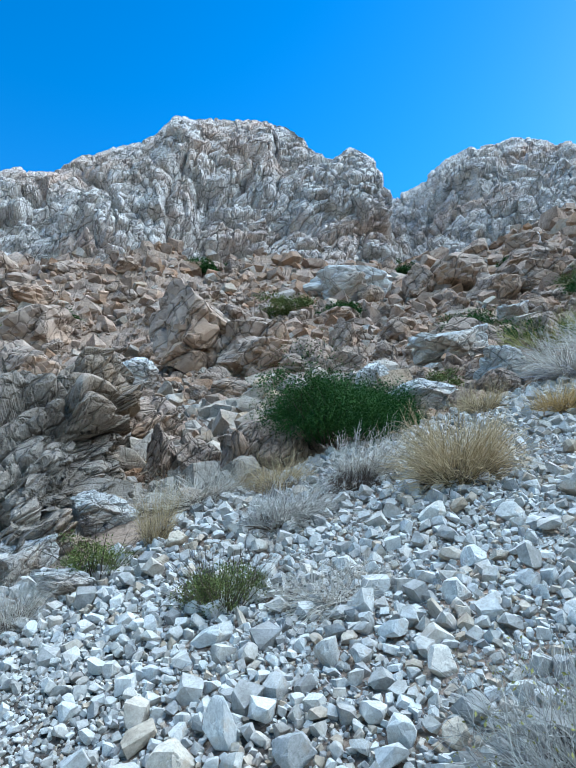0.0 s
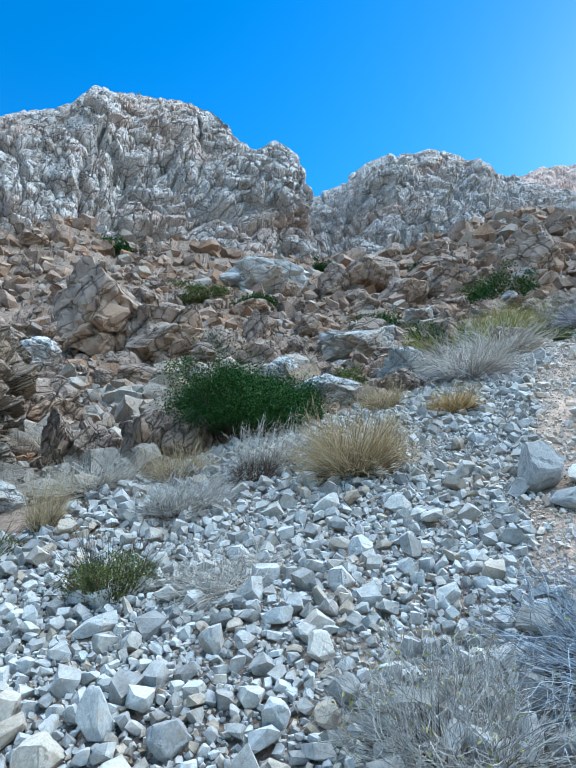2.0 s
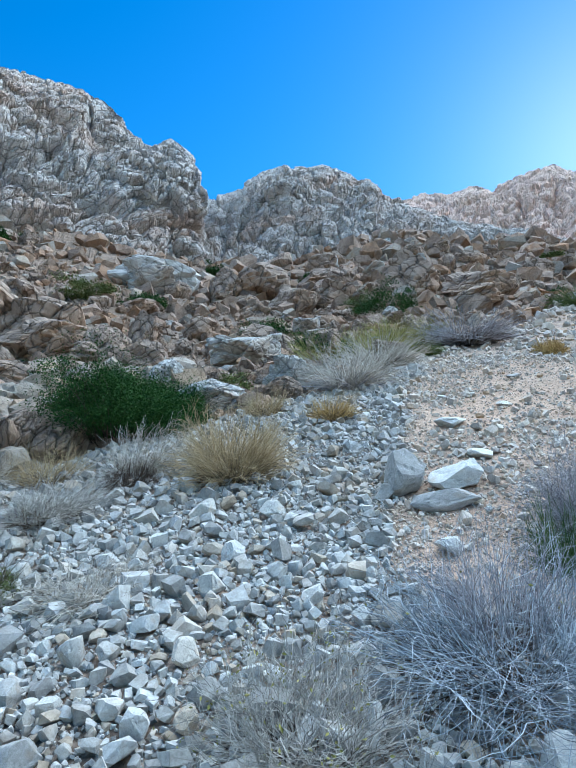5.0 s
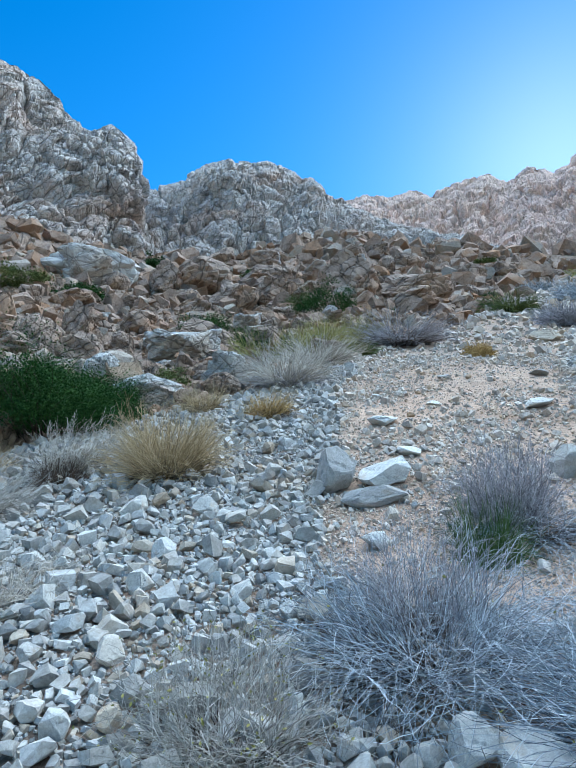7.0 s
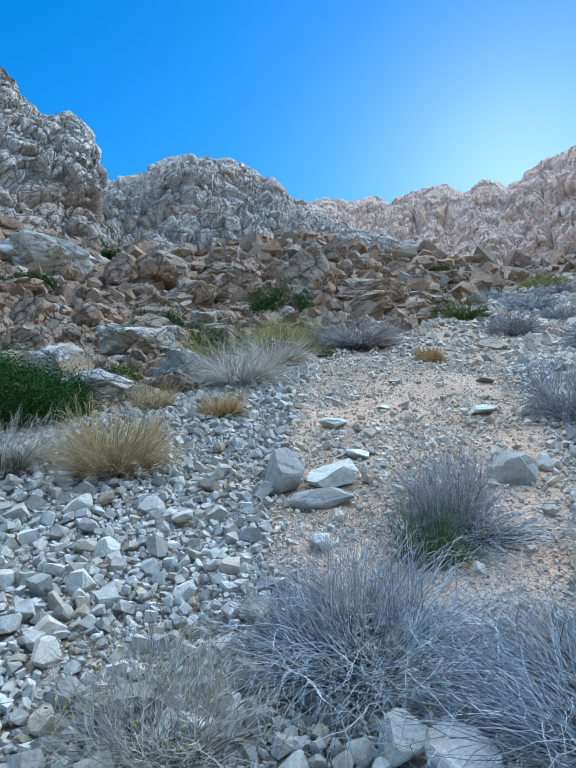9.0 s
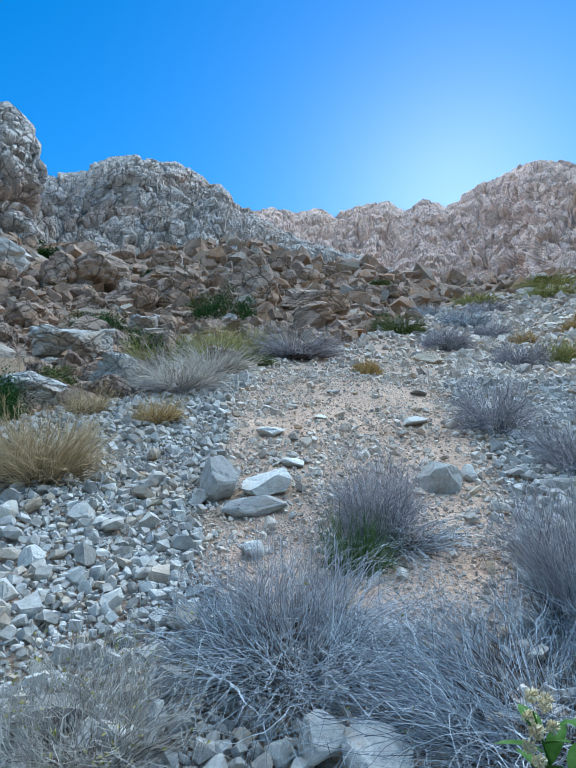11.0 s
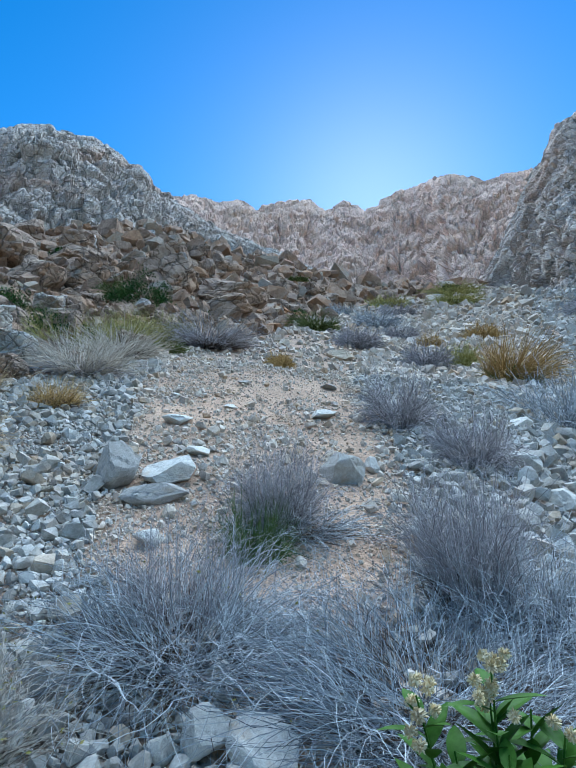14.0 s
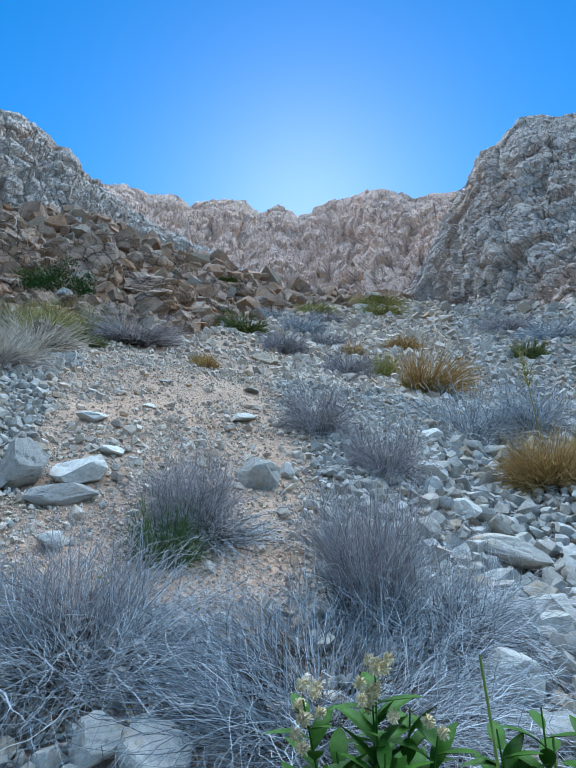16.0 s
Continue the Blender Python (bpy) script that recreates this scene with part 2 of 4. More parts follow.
def land(x, y):
    """The height of the smooth ground."""
    x, y = np.asarray(x, float), np.asarray(y, float)
    r = np.hypot(x, y) + 1e-6
    near = -0.05 + 0.274 * x + 0.337 * y + 0.00203 * x * x - 0.0015 * x * y + 0.00467 * y * y - gully(x, y)
    az = np.degrees(np.arctan2(x, y))
    foot, dist = np.interp(az, FOOT_BEARING, FOOT_ANGLE), np.interp(az, FOOT_BEARING, FOOT_DISTANCE)
    r0 = 12.0
    xr, yr = x * r0 / r, y * r0 / r
    z0 = -0.05 + 0.274 * xr + 0.337 * yr + 0.00203 * xr * xr - 0.0015 * xr * yr + 0.00467 * yr * yr
    t0 = np.arctan2(z0 - EYE_HEIGHT, r0)
    f = np.clip(np.log(np.maximum(r, r0) / r0) / np.log(dist / r0), 0, 1.0)
    t = t0 + (np.radians(foot) - t0) * (0.75 * f + 0.25 * f * f)
    far = EYE_HEIGHT + r * np.tan(t)
    zfoot = EYE_HEIGHT + dist * np.tan(np.radians(foot))
    far = np.where(r > dist, zfoot + (r - dist) * np.where(foot > 10, 0.30, 0.0), far)
    w = step(8.5, 14, r)
    return near * (1 - w) + far * w


# The edge between the scree and the bedrock, from the near end of the slope upwards.
EDGE_X = [-40, -9, -4, -2.2, -1.4, -1.0, -0.3, 0.4, 1.4, 2.8, 3.9, 5.3, 9.3, 11.7, 16.6, 27.5, 54.0, 66, 100]
EDGE_Y = [6, 5.0, 4.9, 5.0, 5.3, 6.2, 6.5, 7.2, 7.4, 7.8, 8.2, 8.6, 12.4, 13.2, 16.2, 23.3, 36.5, 37, 38]


def rockiness(x, y):
    e = np.interp(x, EDGE_X, EDGE_Y)
    return step(-0.25, 0.45, y - e)


def grid_mesh(name, p, nu, nv, close=False):
    """A quad mesh on a grid of nu x nv points."""
    idx = np.arange(nu * nv).reshape(nu, nv)
    if close:
        idx = np.vstack([idx, idx[:1]])
    a, b, c, d = idx[:-1, :-1], idx[1:, :-1], idx[1:, 1:], idx[:-1, 1:]
    quads = np.stack([a, b, c, d], -1).reshape(-1, 4)
    me = bpy.data.meshes.new(name)
    me.vertices.add(len(p))
    me.vertices.foreach_set("co", p.astype(np.float32).ravel())
    me.loops.add(quads.size)
    me.loops.foreach_set("vertex_index", quads.astype(np.int32).ravel())
    me.polygons.add(len(quads))
    me.polygons.foreach_set("loop_start", np.arange(0, quads.size, 4, dtype=np.int32))
    me.polygons.foreach_set("use_smooth", np.zeros(len(quads), bool))
    me.update(calc_edges=True)
    return me


def surface_normals(p, nu, nv):
    g = p.reshape(nu, nv, 3)
    n = np.cross(np.gradient(g, axis=0), np.gradient(g, axis=1)).reshape(-1, 3)
    return n / (np.linalg.norm(n, axis=1, keepdims=True) + 1e-9)


def crags(p, nrm, size, seed, turn=(25, 15, 20), keep=None, stretch=(0.9, 1.0, 1.2)):
    """Pushes points along their normals into broken, jointed rock of block sizes from size down."""
    keep = np.ones(len(p)) if keep is None else keep
    warp = np.stack([smooth_noise(p + 7.7 * q, size * 0.7, seed + 20 + q, 3) for q in range(3)], 1) * size * 0.16
    out = smooth_noise(p, size * 3.0, seed, 3) * size * 0.45
    up = p * np.array([1.0, 1.0, 0.65])
    cleft = 1 - np.abs(smooth_noise(up + warp, size * 1.9, seed + 5, 2)) * 2.2
    out -= size * 0.8 * np.clip((cleft - 0.72) / 0.28, 0, 1) ** 1.5
    for k, (cell, amp, joint) in enumerate(((1.0, 0.38, 0.20), (0.48, 0.21, 0.17), (0.23, 0.07, 0.075))):
        h, e = facets(p + warp, size * cell, seed + 11 * k, stretch, turn)
        out += size * (amp * h - joint * np.exp(-e / 0.06))
    return p + nrm * (out * keep)[:, None]


def sandiness(x, y):
    """1 on the bare gritty path and the bare patches between the bushes."""
    left = np.interp(y, [1.0, 2.33, 2.76, 3.12, 3.45, 3.8, 4.2, 4.94, 5.8, 7.2, 8.8, 12], [1.6, 1.75, 1.89, 2.06, 2.25, 2.6, 2.97, 3.38, 4.1, 5.0, 6.4, 10.5])
    right = np.interp(y, [0.9, 1.2, 2.0, 2.6, 3.3, 4.9, 7.0, 10, 14], [2.2, 2.7, 3.9, 4.9, 5.8, 7.6, 10.5, 15, 22])
    flat = np.stack([x, y, 0 * x], 1)
    edge = 0.3 * smooth_noise(flat, 0.8, 14, 3)
    s = step(-0.15, 0.3, x - left + edge) * step(-0.3, 0.5, right - x + edge)
    banks = 0.78 + 0.5 * smooth_noise(flat, 1.4, 17, 3)
    return s * np.clip(banks, 0.35, 1) * (1 - 0.5 * step(9, 15, np.hypot(x, y))) * step(0.7, 1.2, y)


# ---- ground: one sheet to the horizon ----
def relief(x, y):
    """The true height of the ground: grit with low swells, and bedrock broken into tilted blocks that grow with the distance up the corrie."""
    x, y = np.asarray(x, float).ravel(), np.asarray(y, float).ravel()
    r = np.hypot(x, y) + 1e-6
    z, rk = land(x, y), rockiness(x, y)
    flat = np.stack([x, y, 0 * x], 1)
    z = z + 0.03 * smooth_noise(flat, 0.9, 3, 3) * (1 - rk) * step(1, 2, r) + 0.22 * smooth_noise(flat, 6, 5, 3) * step(9, 20, r)
    on = (rk > 0.02) & (r < 130)
    q = np.stack([np.arctan2(x, y) * 10, np.log(r) * 1.9, 0.05 * z], 1)[on]
    w = np.stack([smooth_noise(q + 3.3 * k, 0.5, 60 + k, 3) for k in range(3)], 1) * 0.16
    h = 0.020 * smooth_noise(q, 1.6, 70, 3)
    for k, (cell, amp, joint) in enumerate(((0.62, 0.009, 0.0), (0.26, 0.006, 0.002), (0.11, 0.0028, 0.0014))):
        f, e = facets(q + w, cell, 80 + 7 * k, (1.3, 0.8, 1), (0, 0, 25), 0.8)
        h += amp * f - joint * np.exp(-(e / 0.09) ** 2)
    z[on] += (h * r[on] * rk[on] * step(5.5, 9, r[on]) * (1 - step(80, 125, r[on])))
    return z


def build_ground():
    view = np.radians(np.arange(-37, 94, 0.14))
    rest = np.radians(np.arange(94, 323, 3.0))
    az = np.concatenate([view, rest])
    rad = np.concatenate([[0.02, 0.3, 0.6, 0.9], np.geomspace(1.2, 125, 560), np.geomspace(135, 4000, 14)])
    A, R = np.meshgrid(az, rad, indexing="ij")
    x, y = (R * np.sin(A)).ravel(), (R * np.cos(A)).ravel()
    me = grid_mesh("ground", np.stack([x, y, relief(x, y)], 1), len(az), len(rad), True)
    at = me.attributes.new("rock", "FLOAT", "POINT")
    at.data.foreach_set("value", rockiness(x, y).astype(np.float32))
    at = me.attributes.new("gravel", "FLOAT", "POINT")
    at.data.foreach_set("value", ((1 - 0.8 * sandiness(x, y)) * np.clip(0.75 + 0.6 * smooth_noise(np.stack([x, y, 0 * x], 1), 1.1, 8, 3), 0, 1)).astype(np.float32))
    me.materials.append(mat_ground)
    return tagged(new("ground", me), "steep stony slope of pink-tan grit rising into brown bedrock", "ground", kind="structure")


ground = build_ground()


# ---- cliffs: each from a foot to a crest given by bearing, distance and height angle ----
def massif(name, label, bearing, crest, foot, near, far, size, seed, material, steps, turn, bulges=(), stretch=(0.9, 1.0, 1.2), strength=1.0):
    az = np.arange(bearing[0], bearing[-1], steps[0])
    v = np.concatenate([np.linspace(0, 1, steps[1]), 1 + np.linspace(0.01, 0.5, 24)])
    A, V = np.meshgrid(az, v, indexing="ij")
    A, V = A.ravel(), V.ravel()
    top, low = np.interp(A, bearing, crest), np.interp(A, bearing, foot)
    up = np.minimum(V, 1)
    low = low - 4
    el = low + (top - low) * up
    rn, rf = np.interp(A, bearing, near), np.interp(A, bearing, far)
    r = rn + (rf - rn) * (0.35 * up + 0.65 * up ** 2.2)
    z = EYE_HEIGHT + r * np.tan(np.radians(el))
    over = np.maximum(V - 1, 0)
    r = r + over * 60
    z = z - over ** 1.3 * 70
    p = np.stack([r * np.sin(np.radians(A)), r * np.cos(np.radians(A)), z], 1)
    nrm = -surface_normals(p, len(az), len(v))
    if nrm[:, 2].mean() < 0:
        nrm = -nrm
    for b_az, b_el, w_az, w_el, amount in bulges:
        p = p + nrm * (amount * np.exp(-((A - b_az) / w_az) ** 2 - ((el - b_el) / w_el) ** 2))[:, None]
    keep = 1 - 0.62 * np.exp(-((V - 1) / 0.10) ** 2)
    p = crags(p, nrm, size, seed, turn, keep * strength, stretch)
    me = grid_mesh(name, p, len(az), len(v))
    me.materials.append(material)
    return tagged(new(name, me), label, "cliff", kind="structure")


massif("cliff_left", "jagged grey limestone dome with fluted cracks and pale faces",
       [-60, -45, -36, -30, -26.3, -23.5, -21.4, -18, -15.4, -14.3, -11.5, -7.3, -3.6, -1.1, 1.3, 4.4, 7.3, 9.7, 10.5, 10.9, 11.6, 12.6],
       [24, 29, 32, 33.6, 34.6, 36.4, 37.6, 38.9, 40.5, 41.4, 42.0, 42.2, 42.4, 42.0, 41.2, 39.3, 39.7, 38.4, 37.0, 35.0, 31.5, 27.0],
       [12, 18, 22, 23, 25, 26, 27, 28, 28, 28, 28, 28, 28, 28, 28, 28, 28, 28, 28, 28, 27, 26],
       [60] * 3 + [58, 58, 58, 58, 60, 60, 60, 62, 64, 64, 64, 64, 65, 66, 67, 68, 70, 76, 84],
       [90] * 3 + [92, 92, 92, 92, 92, 90, 90, 90, 90, 90, 90, 88, 86, 84, 82, 80, 78, 82, 88],
       5.6, 101, mat_cliff, (0.11, 300), (10, 38, 15),
       ((-14, 33, 3.0, 3.5, 4.0), (-21, 30, 4.0, 2.5, 4.0), (-10.3, 34.5, 1.2, 2.2, -3.5), (-5, 35, 4, 4, -1.5), (-3.5, 38, 1.6, 2.0, 2.5), (6.5, 34, 3.5, 4.5, 1.0)), strength=0.8)
massif("cliff_middle", "weathered grey limestone outcrop with a broken crest",
       [8, 10.9, 13.1, 15.7, 18.0, 20.7, 21.5, 23.5, 25.9, 28.5, 29.8, 30.7, 31.8, 32.1, 33.8, 35, 37, 39, 42, 48, 58],
       [33, 34.6, 35.5, 36.4, 37.8, 38.3, 37.8, 38.1, 38.3, 37.6, 36.6, 36.9, 36.2, 35.4, 35.0, 34.4, 33.6, 32.6, 31.4, 29.5, 25],
       [27, 27, 27, 27, 27, 27.5, 27.5, 28, 28, 28, 28.5, 28.5, 28.5, 28.5, 28.5, 28, 28, 28, 27, 26, 22],
       [84, 82, 80, 78, 76, 75, 75, 75, 75, 76, 76, 77, 77, 78, 79, 80, 82, 85, 90, 95, 100],
       [112, 112, 112, 112, 112, 112, 112, 112, 112, 112, 112, 112, 112, 112, 112, 112, 112, 113, 115, 118, 120],
       5.0, 202, mat_cliff, (0.10, 220), (10, 28, 20),
       ((22, 34.5, 4, 3, 3.0), (24.5, 35.3, 0.9, 0.5, -2.0), (31, 35, 1.2, 1.5, 1.5)), strength=0.75)
massif("far_ridge", "distant rosy limestone ridge wall with a notched crest",
       [26, 33, 34.6, 37.3, 39.5, 42.6, 44.4, 47.0, 50.5, 52.4, 53.3, 54.5, 55.8, 56.9, 58.6, 60.0, 62.8, 66.0, 69, 70.3, 72.3, 74.5, 77, 84, 92],
       [35.4, 35.0, 34.7, 35.1, 34.5, 34.8, 34.2, 34.6, 34.9, 33.8, 34.1, 34.5, 34.2, 33.3, 33.9, 34.6, 34.9, 35.4, 34.9, 34.1, 34.2, 34.0, 34.0, 34, 32],
       [26] * 8 + [25] * 9 + [23] * 8,
       [130] * 8 + [135] * 9 + [120] * 5 + [115] * 3,
       [175] * 8 + [178] * 9 + [165] * 5 + [150] * 3,
       6.0, 303, mat_far, (0.10, 190), (5, 10, 50), (), (0.6, 0.75, 1.9), 0.6)
massif("cliff_right", "dark jagged limestone buttress above the scree",
       [64, 67, 69.5, 71.6, 73.2, 74.6, 76.0, 76.7, 78.2, 80.6, 82.6, 84.8, 87.8, 91, 96, 105, 120],
       [21, 24, 26.5, 28.8, 31, 33.6, 34.4, 35.7, 36.9, 37.4, 38.8, 38.4, 37.4, 37, 36, 32, 22],
       [20.5, 20.5, 20.5, 20.5, 20.5, 20.5, 20, 20, 20, 19.5, 19, 19, 18, 18, 17, 14, 6],
       [112, 106, 100, 94, 88, 78, 72, 70, 66, 63, 61, 60, 58, 56, 54, 54, 60],
       [118, 116, 114, 112, 110, 108, 104, 102, 100, 98, 96, 95, 93, 90, 88, 86, 88],
       5.0, 404, mat_buttress, (0.10, 260), (15, 25, 60),
       ((79, 28, 4, 3, 2.0), (83, 33, 3, 3, 1.0)), (1.3, 1.1, 0.8), 0.62)


# ---- building blocks ----
def raw_mesh(name, verts, faces, material, smooth=False):
    """A mesh from arrays; all faces have the same number of corners."""
    verts, faces = np.asarray(verts, np.float32), np.asarray(faces, np.int32)
    k = faces.shape[1]
    me = bpy.data.meshes.new(name)
    me.vertices.add(len(verts))
    me.vertices.foreach_set("co", verts.ravel())
    me.loops.add(faces.size)
    me.loops.foreach_set("vertex_index", faces.ravel())
    me.polygons.add(len(faces))
    me.polygons.foreach_set("loop_start", np.arange(0, faces.size, k, dtype=np.int32))
    me.polygons.foreach_set("use_smooth", np.full(len(faces), smooth))
    me.update(calc_edges=True)
    me.materials.append(material)
    return me


def part(name, me, parent, label=""):
    ob = new(name, me)
    ob.parent = parent
    return tagged(ob, label)


def stone_shape(rng, flatness=0.7, cut=0.5):
    """An angular broken stone about one unit across: a skewed block with some corners knocked off, returned as points and triangles."""
    half = np.array([rng.uniform(0.44, 0.62), rng.uniform(0.33, 0.47), rng.uniform(0.34, 0.5) * flatness])
    pts = []
    for sx in (-1, 1):
        for sy in (-1, 1):
            for sz in (-1, 1):
                c = np.array([sx, sy, sz]) * half * rng.uniform(0.42, 1.14, 3)
                if rng.uniform() < cut:
                    for q in range(3):
                        d = c.copy()
                        d[q] *= rng.uniform(0.1, 0.72)
                        pts.append(d)
                else:
                    pts.append(c)
    bm = bmesh.new()
    for v in pts:
        bm.verts.new(v)
    out = bmesh.ops.convex_hull(bm, input=bm.verts[:])
    bmesh.ops.delete(bm, geom=[g for g in out["geom_interior"] if isinstance(g, bmesh.types.BMVert)], context="VERTS")
    bmesh.ops.triangulate(bm, faces=bm.faces[:])
    bm.verts.index_update()
    v = np.array([w.co[:] for w in bm.verts])
    f = np.array([[w.index for w in t.verts] for t in bm.faces])
    bm.free()
    return v, f


def rotations(rng, n, lean):
    """n random turns about the upright, each leaning a little."""
    a, b, c = rng.uniform(0, 2 * np.pi, n), rng.normal(0, lean, n), rng.normal(0, lean, n)
    ca, sa, cb, sb_, cc, sc = np.cos(a), np.sin(a), np.cos(b), np.sin(b), np.cos(c), np.sin(c)
    z = np.zeros(n)
    o = np.ones(n)
    rz = np.stack([ca, -sa, z, sa, ca, z, z, z, o], 1).reshape(n, 3, 3)
    rx = np.stack([o, z, z, z, cb, -sb_, z, sb_, cb], 1).reshape(n, 3, 3)
    ry = np.stack([cc, z, sc, z, o, z, -sc, z, cc], 1).reshape(n, 3, 3)
    return rx @ ry @ rz


def boulder_mesh(name, seed, material, level=4, planes=14, size=0.6, turn=(30, 20, 10), stretch=(1.0, 0.8, 1.2), amount=1.0):
    """A weathered block about one unit across, broken along joints."""
    bm = bmesh.new()
    bmesh.ops.create_icosphere(bm, subdivisions=level, radius=1.0)
    p = np.array([v.co[:] for v in bm.verts])
    f = np.array([[v.index for v in t.verts] for t in bm.faces])
    bm.free()
    d = p / np.linalg.norm(p, axis=1, keepdims=True)
    rng = np.random.default_rng(seed)
    p = d * 0.62
    for _ in range(planes):
        n = rng.normal(size=3)
        n /= np.linalg.norm(n)
        p = p - n * np.maximum(p @ n - rng.uniform(0.33, 0.5), 0)[:, None]
    out = 0.018 * smooth_noise(p + seed, 0.35, seed, 4)
    for cell, amp, joint in ((size, 0.075, 0.05), (size * 0.4, 0.03, 0.022)):
        h, e = facets(p + seed * 3.7, cell, seed, stretch, turn)
        out += amount * (amp * h - joint * np.exp(-(e / 0.07) ** 2))
    return raw_mesh(name, p + d * out[:, None], f, material)


def tubes(paths, radii, sides=3):
    """Thin tapering stems: paths N x S x 3, radii N x S. Returns points and quads."""
    n, s, _ = paths.shape
    tan = np.gradient(paths, axis=1)
    tan /= np.linalg.norm(tan, axis=2, keepdims=True) + 1e-9
    ref = np.where(np.abs(tan[..., 2:3]) > 0.9, np.array([1.0, 0, 0]), np.array([0, 0, 1.0]))
    u = np.cross(tan, ref)
    u /= np.linalg.norm(u, axis=2, keepdims=True) + 1e-9
    w = np.cross(tan, u)
    ang = np.arange(sides) * 2 * np.pi / sides
    ring = u[:, :, None] * np.cos(ang)[None, None, :, None] + w[:, :, None] * np.sin(ang)[None, None, :, None]
    v = (paths[:, :, None] + ring * radii[:, :, None, None]).reshape(-1, 3)
    base = (np.arange(n)[:, None, None] * s + np.arange(s - 1)[None, :, None]) * sides
    k, k2 = np.arange(sides), (np.arange(sides) + 1) % sides
    q = np.stack([base + k, base + k2, base + sides + k2, base + sides + k], -1).reshape(-1, 4)
    return v, q


def leaf_cloud(rng, at, size, up=0.3):
    """Small pointed leaves at the given points: two triangles each, folded along the middle."""
    n = len(at)
    a = rng.normal(size=(n, 3)) + (0, 0, up)
    a /= np.linalg.norm(a, axis=1, keepdims=True)
    b = np.cross(a, rng.normal(size=(n, 3)))
    b /= np.linalg.norm(b, axis=1, keepdims=True)
    c = np.cross(a, b)
    s = size * rng.uniform(0.6, 1.3, (n, 1))
    v = np.stack([at, at + a * s * 0.5 + b * s * 0.26 + c * s * 0.08, at + a * s, at + a * s * 0.5 - b * s * 0.26 + c * s * 0.08], 1).reshape(-1, 3)
    i = np.arange(n)[:, None] * 4
    return v, np.concatenate([i + [0, 1, 2], i + [0, 2, 3]])


def plant_material(name, low, high, rough=0.75, sheen=0.0):
    m, nt, b = base_material(name, rough)
    b.inputs["Specular IOR Level"].default_value = 0.06
    rnd = nt.nodes.new("ShaderNodeNewGeometry").outputs["Random Per Island"]
    tone = ramp_node(nt, rnd, ((0.0, low), (0.6, tuple((p + q) / 2 for p, q in zip(low, high))), (1.0, high)))
    co = nt.nodes.new("ShaderNodeTexCoord").outputs["Object"]
    mott = ramp_node(nt, noise_node(nt, co, 9, 4).outputs["Fac"], ((0.3, (0.7, 0.7, 0.7)), (0.65, (1.1, 1.1, 1.1))))
    nt.links.new(mix_node(nt, 0.8, tone.outputs[0], mott.outputs[0], "MULTIPLY"), b.inputs["Base Color"])
    return m


mat_straw = plant_material("grey_straw", (0.12, 0.13, 0.15), (0.66, 0.69, 0.72))
mat_twiggy = plant_material("warm_grey_twig", (0.24, 0.21, 0.185), (0.55, 0.51, 0.45))
mat_lilac = plant_material("grey_lilac_twig", (0.17, 0.155, 0.165), (0.54, 0.50, 0.51))
mat_tan = plant_material("tan_dry_grass", (0.30, 0.21, 0.11), (0.56, 0.43, 0.26))
mat_rust = plant_material("rust_dry_broom", (0.28, 0.165, 0.06), (0.54, 0.37, 0.15))
mat_white = plant_material("bleached_straw", (0.36, 0.31, 0.26), (0.62, 0.56, 0.48))
# mat_dark: dark wood and dead stems, also the painted shade in tussock cores.
mat_dark = plant_material("dark_twig_and_core_shade", (0.045, 0.033, 0.026), (0.13, 0.09, 0.066))
mat_leaf = plant_material("deep_green_leaf", (0.018, 0.05, 0.014), (0.05, 0.11, 0.025), 0.8)
mat_olive = plant_material("olive_leaf", (0.05, 0.075, 0.02), (0.17, 0.18, 0.055), 0.65)
mat_yellow = plant_material("yellow_green_stalk", (0.22, 0.21, 0.06), (0.42, 0.36, 0.13), 0.65)
mat_stalk = plant_material("pale_green_stalk", (0.16, 0.22, 0.05), (0.30, 0.36, 0.10), 0.5)
mat_grass = plant_material("green_grass", (0.035, 0.07, 0.018), (0.11, 0.155, 0.05), 0.6)
mat_fresh = plant_material("fresh_green_leaf", (0.03, 0.085, 0.012), (0.07, 0.155, 0.022), 0.38)
mat_bloom = plant_material("cream_bloom", (0.52, 0.40, 0.20), (0.86, 0.78, 0.60))


def place(name, x, y, sink=0.0, label="", category="", group="", turn=0.0):
    e = new(name)
    e.empty_display_size = 0.1
    e.matrix_world = pose(x, y, float(relief(np.array([x]), np.array([y]))[0]) - sink, 0, 0, turn)
    return tagged(e, label, category, group)


